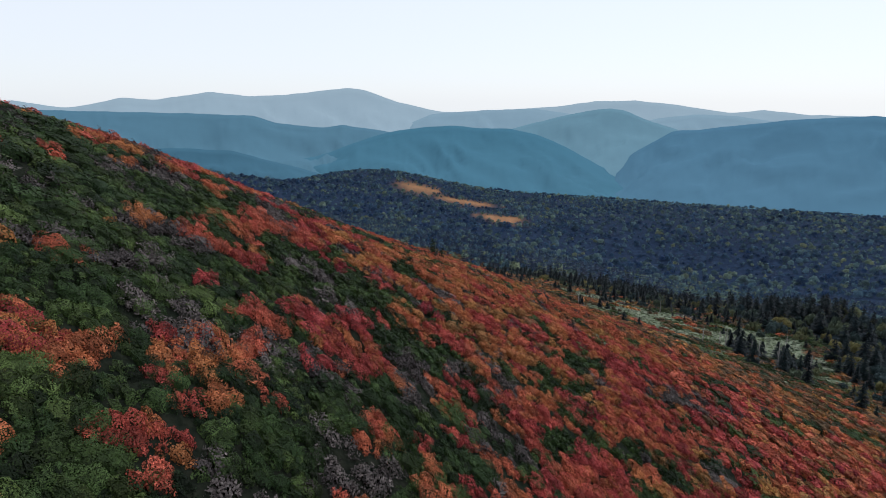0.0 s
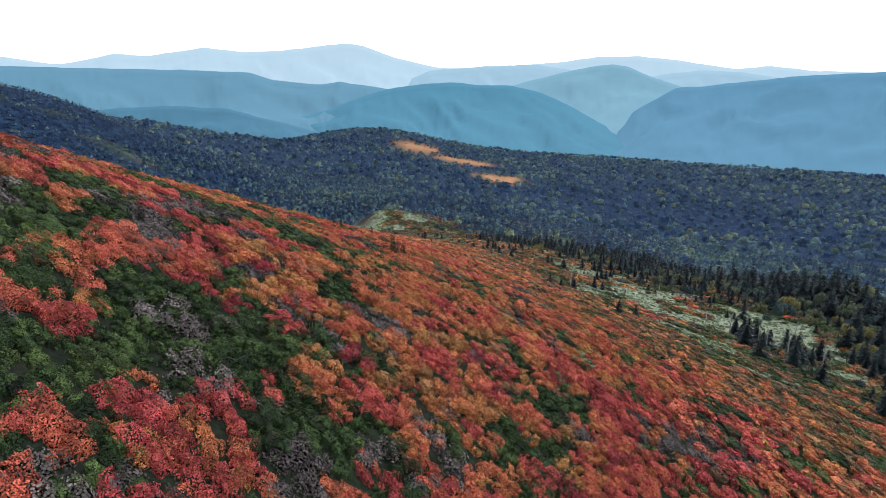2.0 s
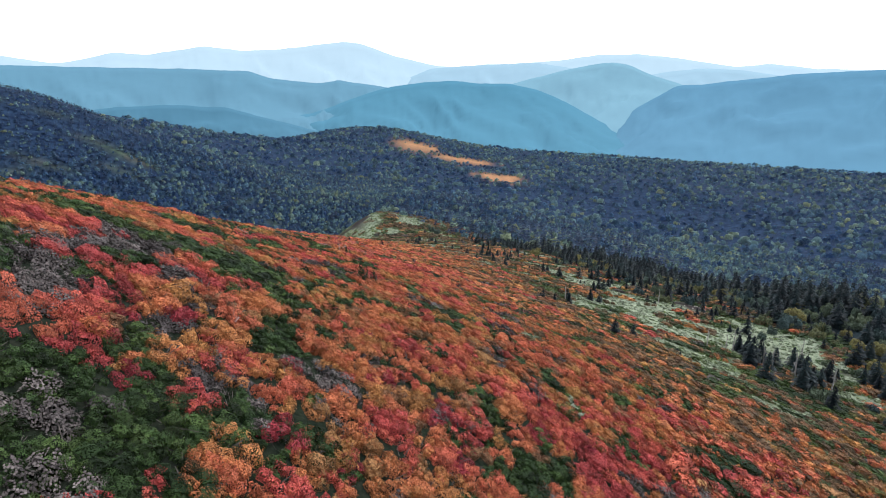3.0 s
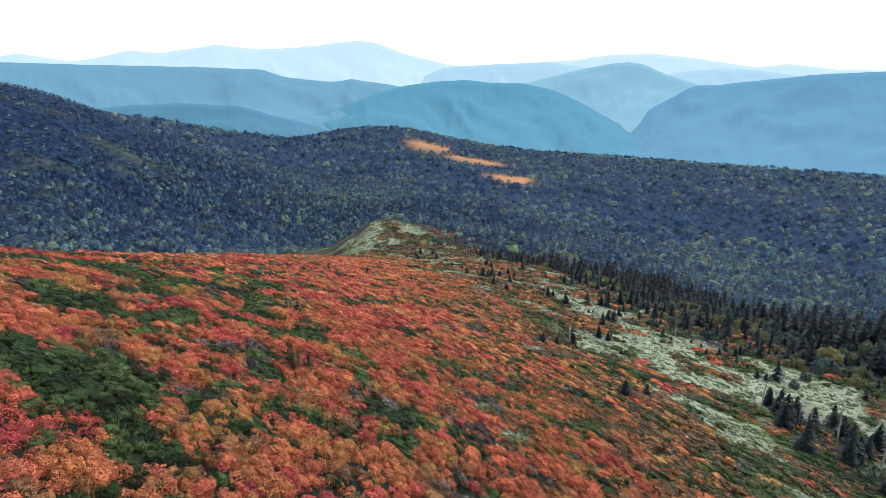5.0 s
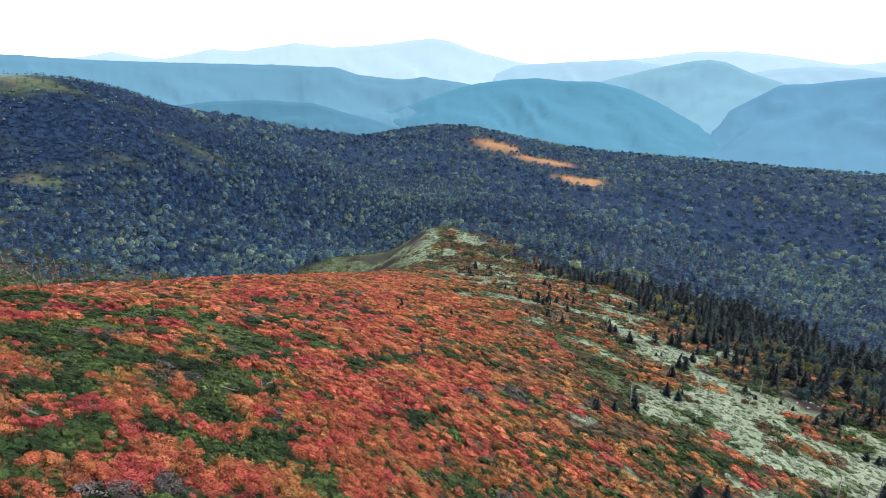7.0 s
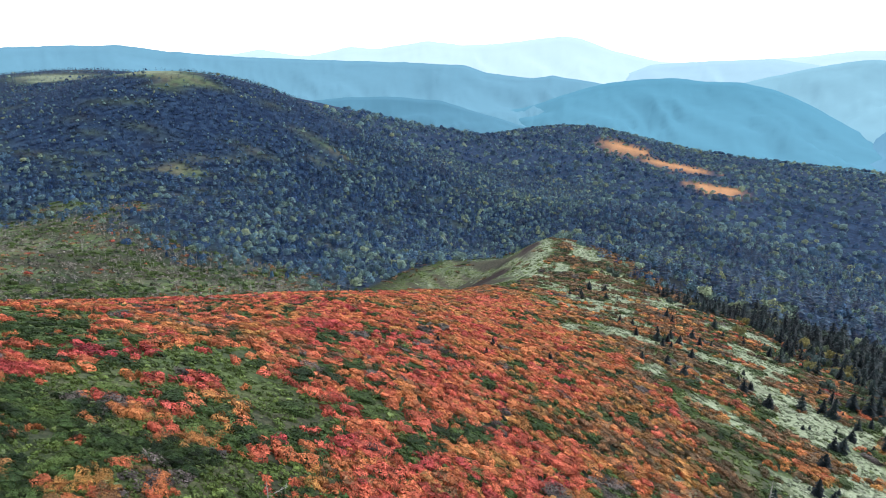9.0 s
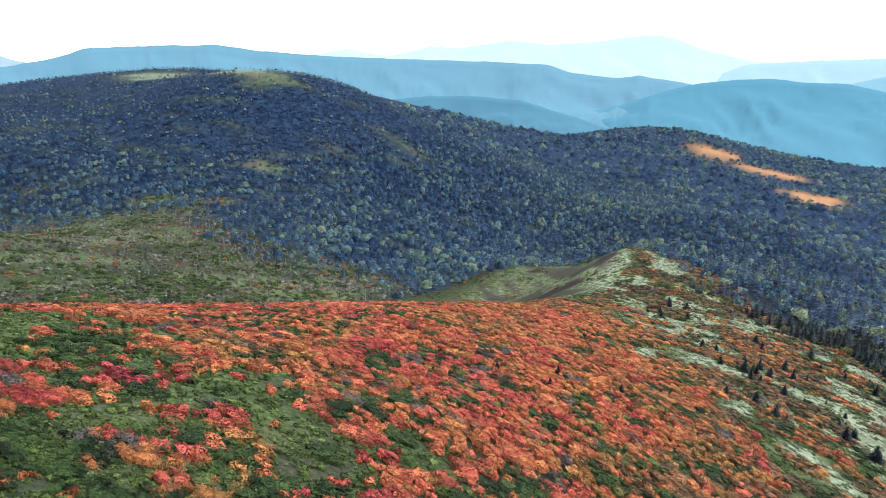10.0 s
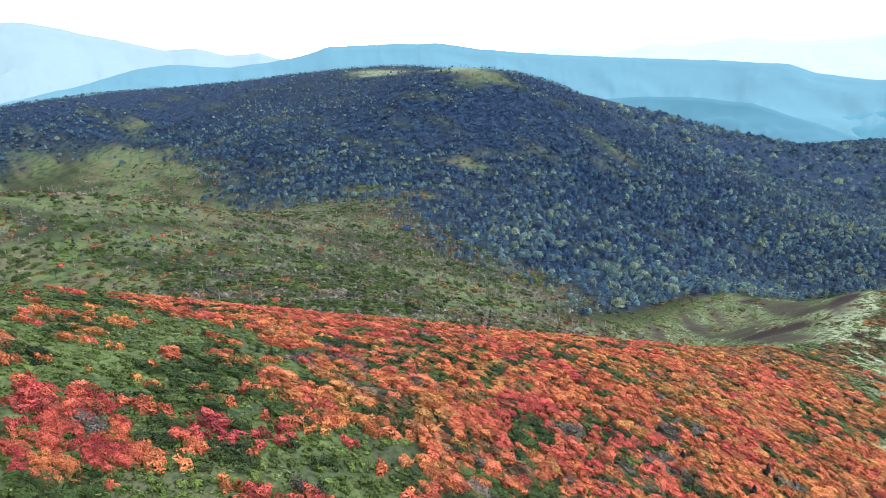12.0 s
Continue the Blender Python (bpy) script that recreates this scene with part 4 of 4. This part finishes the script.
wide = [(x, y, h * 1.75, h) for x, y, h in LONE]
x, y = scatter(rng, -30, 75, 120, 330, 4.0)
ok = (x < tree_line(y) - 4) & (x > np.interp(y, [130, 180, 330], [30, 12, -34])) & (waves(x, y, 13, 93, 2) > 0.57) & (rng.uniform(size=len(x)) < 0.45)
wide += [(a, b, h * 2.1, h) for a, b, h in zip(x[ok], y[ok], 0.8 + 3.0 * rng.uniform(size=ok.sum()) ** 1.6)]
set_out(slim, wide, True)
rim = [fir_kind(13, 8, 0.3, t, "tall dark fir at the rim of the forest", "firs at the forest rim") for t in (0.1, 0.35, 0.6, 0.9)]
x, y = scatter(rng, -10, 100, 84, 300, 4.3)
d = x - tree_line(y)
ok = (np.abs(d) < 11) & (rng.uniform(size=len(x)) < (0.3 + 0.045 * (d + 8)) * step(0.35, 0.6, waves(x, y, 14, 87))* 1.6) & (cover(x, y)[1] < 0.5)
set_out(rim, [(a, b, h * 1.6, h) for a, b, h in zip(x[ok], y[ok], 1.8 + 3.6 * rng.uniform(size=ok.sum()) ** 1.4)], True)

def fir_clump(rng):
    """Low conifers grown together into one bush, of one metre's radius and height."""
    out = []
    for n in range(7):
        v, f = fir(rng, 8, 7, 0.3)
        w, d, h = rng.uniform(0, 6.28), 0.55 * n / 6, rng.uniform(0.6, 1.0) * (1 - 0.05 * n)
        out.append((v * (h * 2.2, h * 2.2, h) + (d * np.cos(w), d * np.sin(w), 0), f))
    return joined(out)


# dark round conifer bushes on the crest: x, y, radius, height
KNOTS = [(-47, 140.6, 1.7, 2.2), (-45.2, 141.5, 1.2, 1.8), (-52, 126.2, 1.3, 2.1), (-53.6, 125.4, 0.9, 1.6), (-12.7, 98.6, 1.1, 2.4), (-4.0, 83.6, 1.6, 3.4), (-2.6, 84.6, 1.2, 2.6), (-9.4, 104.6, 1.0, 2.0), (15.7, 230.8, 2.4, 3.0), (18.6, 231.6, 1.6, 2.2), (-30, 118, 1.0, 1.5), (-60, 122, 1.0, 1.4)]
knots = bush_kind("conifer_bush", lambda tone: "dark green conifer bush standing above the rowans", "shrub", "dark conifer bushes", PINE, [fir_clump(rng) for _ in range(4)], [0.0, 0.1, 0.2, 0.3], "dense dark needles")
set_out(knots, KNOTS, True)

# olive and yellowing broadleaf trees along the rim of the forest
birches = []
for tone in (0.3, 0.5, 0.65, 0.8, 0.95):
    root = tagged(new("birch_tree"), "low olive green birch turning yellow at the forest rim", "tree", "birches at the forest rim")
    for stem in stems(rng, 3):
        part("trunk", (stem[0] * (0.5, 0.5, 1.2), stem[1]), BARK, root)
    part("crown", (crowns_near[len(birches)][0] + (0, 0, 0.15), crowns_near[len(birches)][1]), NEAR_BROAD, root, "rounded leafy crown", tone)
    birches.append(root)
x, y = scatter(rng, -30, 110, 84, 360, 6.0)
d = x - tree_line(y)
ok = (d > -9) & (d < 15) & (rng.uniform(size=len(x)) < 0.45)
set_out(birches, [(a, b, r, r * 1.3) for a, b, r in zip(x[ok], y[ok], rng.uniform(0.9, 2.4, ok.sum()))], True)


def snag_kind(limbs, label):
    root = tagged(new("dead_tree"), label, "dead tree", "dead trees on the slope")
    part("trunk", rod((0, 0, -0.05), (0.03, 0.02, 1.0), 0.032, 0.008, 6), DEAD, root, "bleached bare trunk")
    for n in range(limbs):
        h, w, l = 0.25 + 0.65 * n / limbs, rng.uniform(0, 6.28), rng.uniform(0.08, 0.2)
        part("limb", rod((0.03 * h, 0.02 * h, h), (l * np.cos(w), l * np.sin(w), h + l * rng.uniform(-0.4, 0.4)), 0.010, 0.003, 4), DEAD, root)
    return root


SNAGS = [(54.9, 135.7, 4.4), (60.9, 137.8, 4.6), (59.3, 137.2, 3.8), (63.8, 131, 4.2), (67, 125.6, 5.5), (71, 121, 5.0), (29.2, 150.4, 4.0), (-10.2, 103.8, 1.8), (64, 128, 4.6), (76, 140, 5), (58, 176, 4), (48, 205, 4)]
snags = [snag_kind(n, "bleached grey dead tree with short broken limbs") for n in (7, 9, 11)]
set_out(snags, [(x, y, h, h) for x, y, h in SNAGS], True)


def fallen_kind():
    root = tagged(new("fallen_branch"), "bleached fallen branch lying on the low pines", "dead wood", "fallen dead wood")
    part("stem", rod((-0.9, 0, 0.95), (0.9, 0.1, 1.15), 0.05, 0.02, 5), DEAD, root, "bare bleached stem")
    for n in range(5):
        a = -0.6 + 0.32 * n
        part("twig", rod((a, 0.05, 1.05), (a + 0.25, rng.uniform(-0.6, 0.6), 1.05 + rng.uniform(0.1, 0.6)), 0.022, 0.008, 4), DEAD, root)
    return root


set_out([fallen_kind(), fallen_kind()], [(-17.5, 86.8, 0.7, 0.8), (-11.5, 100, 0.8, 0.8), (-9.9, 104.3, 0.7, 0.9), (-8, 58, 0.6, 0.8)], False, 0.0)


def boulder_kind():
    me = bmesh.new()
    bmesh.ops.create_icosphere(me, subdivisions=2, radius=0.5)
    for v in me.verts:
        v.co *= 0.75 + 0.5 * noise.noise(v.co * 2.3 + Vector((len(bpy.data.meshes) * 3.1, 0, 0)))
        v.co.z *= 0.7
    data = bpy.data.meshes.new("boulder")
    me.to_mesh(data)
    me.free()
    data.materials.append(STONE)
    return tagged(new("boulder", data), "pale weathered boulder on bare ground", "boulder", "boulders on the bare patches")


x, y = np.r_[rng.normal(60, 4.0, 26), rng.normal(66, 2.5, 12)], np.r_[rng.normal(229, 3.0, 26), rng.normal(176, 4, 12)]
set_out([boulder_kind() for _ in range(4)], [(a, b, s, s) for a, b, s in zip(x, y, rng.uniform(0.5, 1.6, len(x)))], True, 0.1)
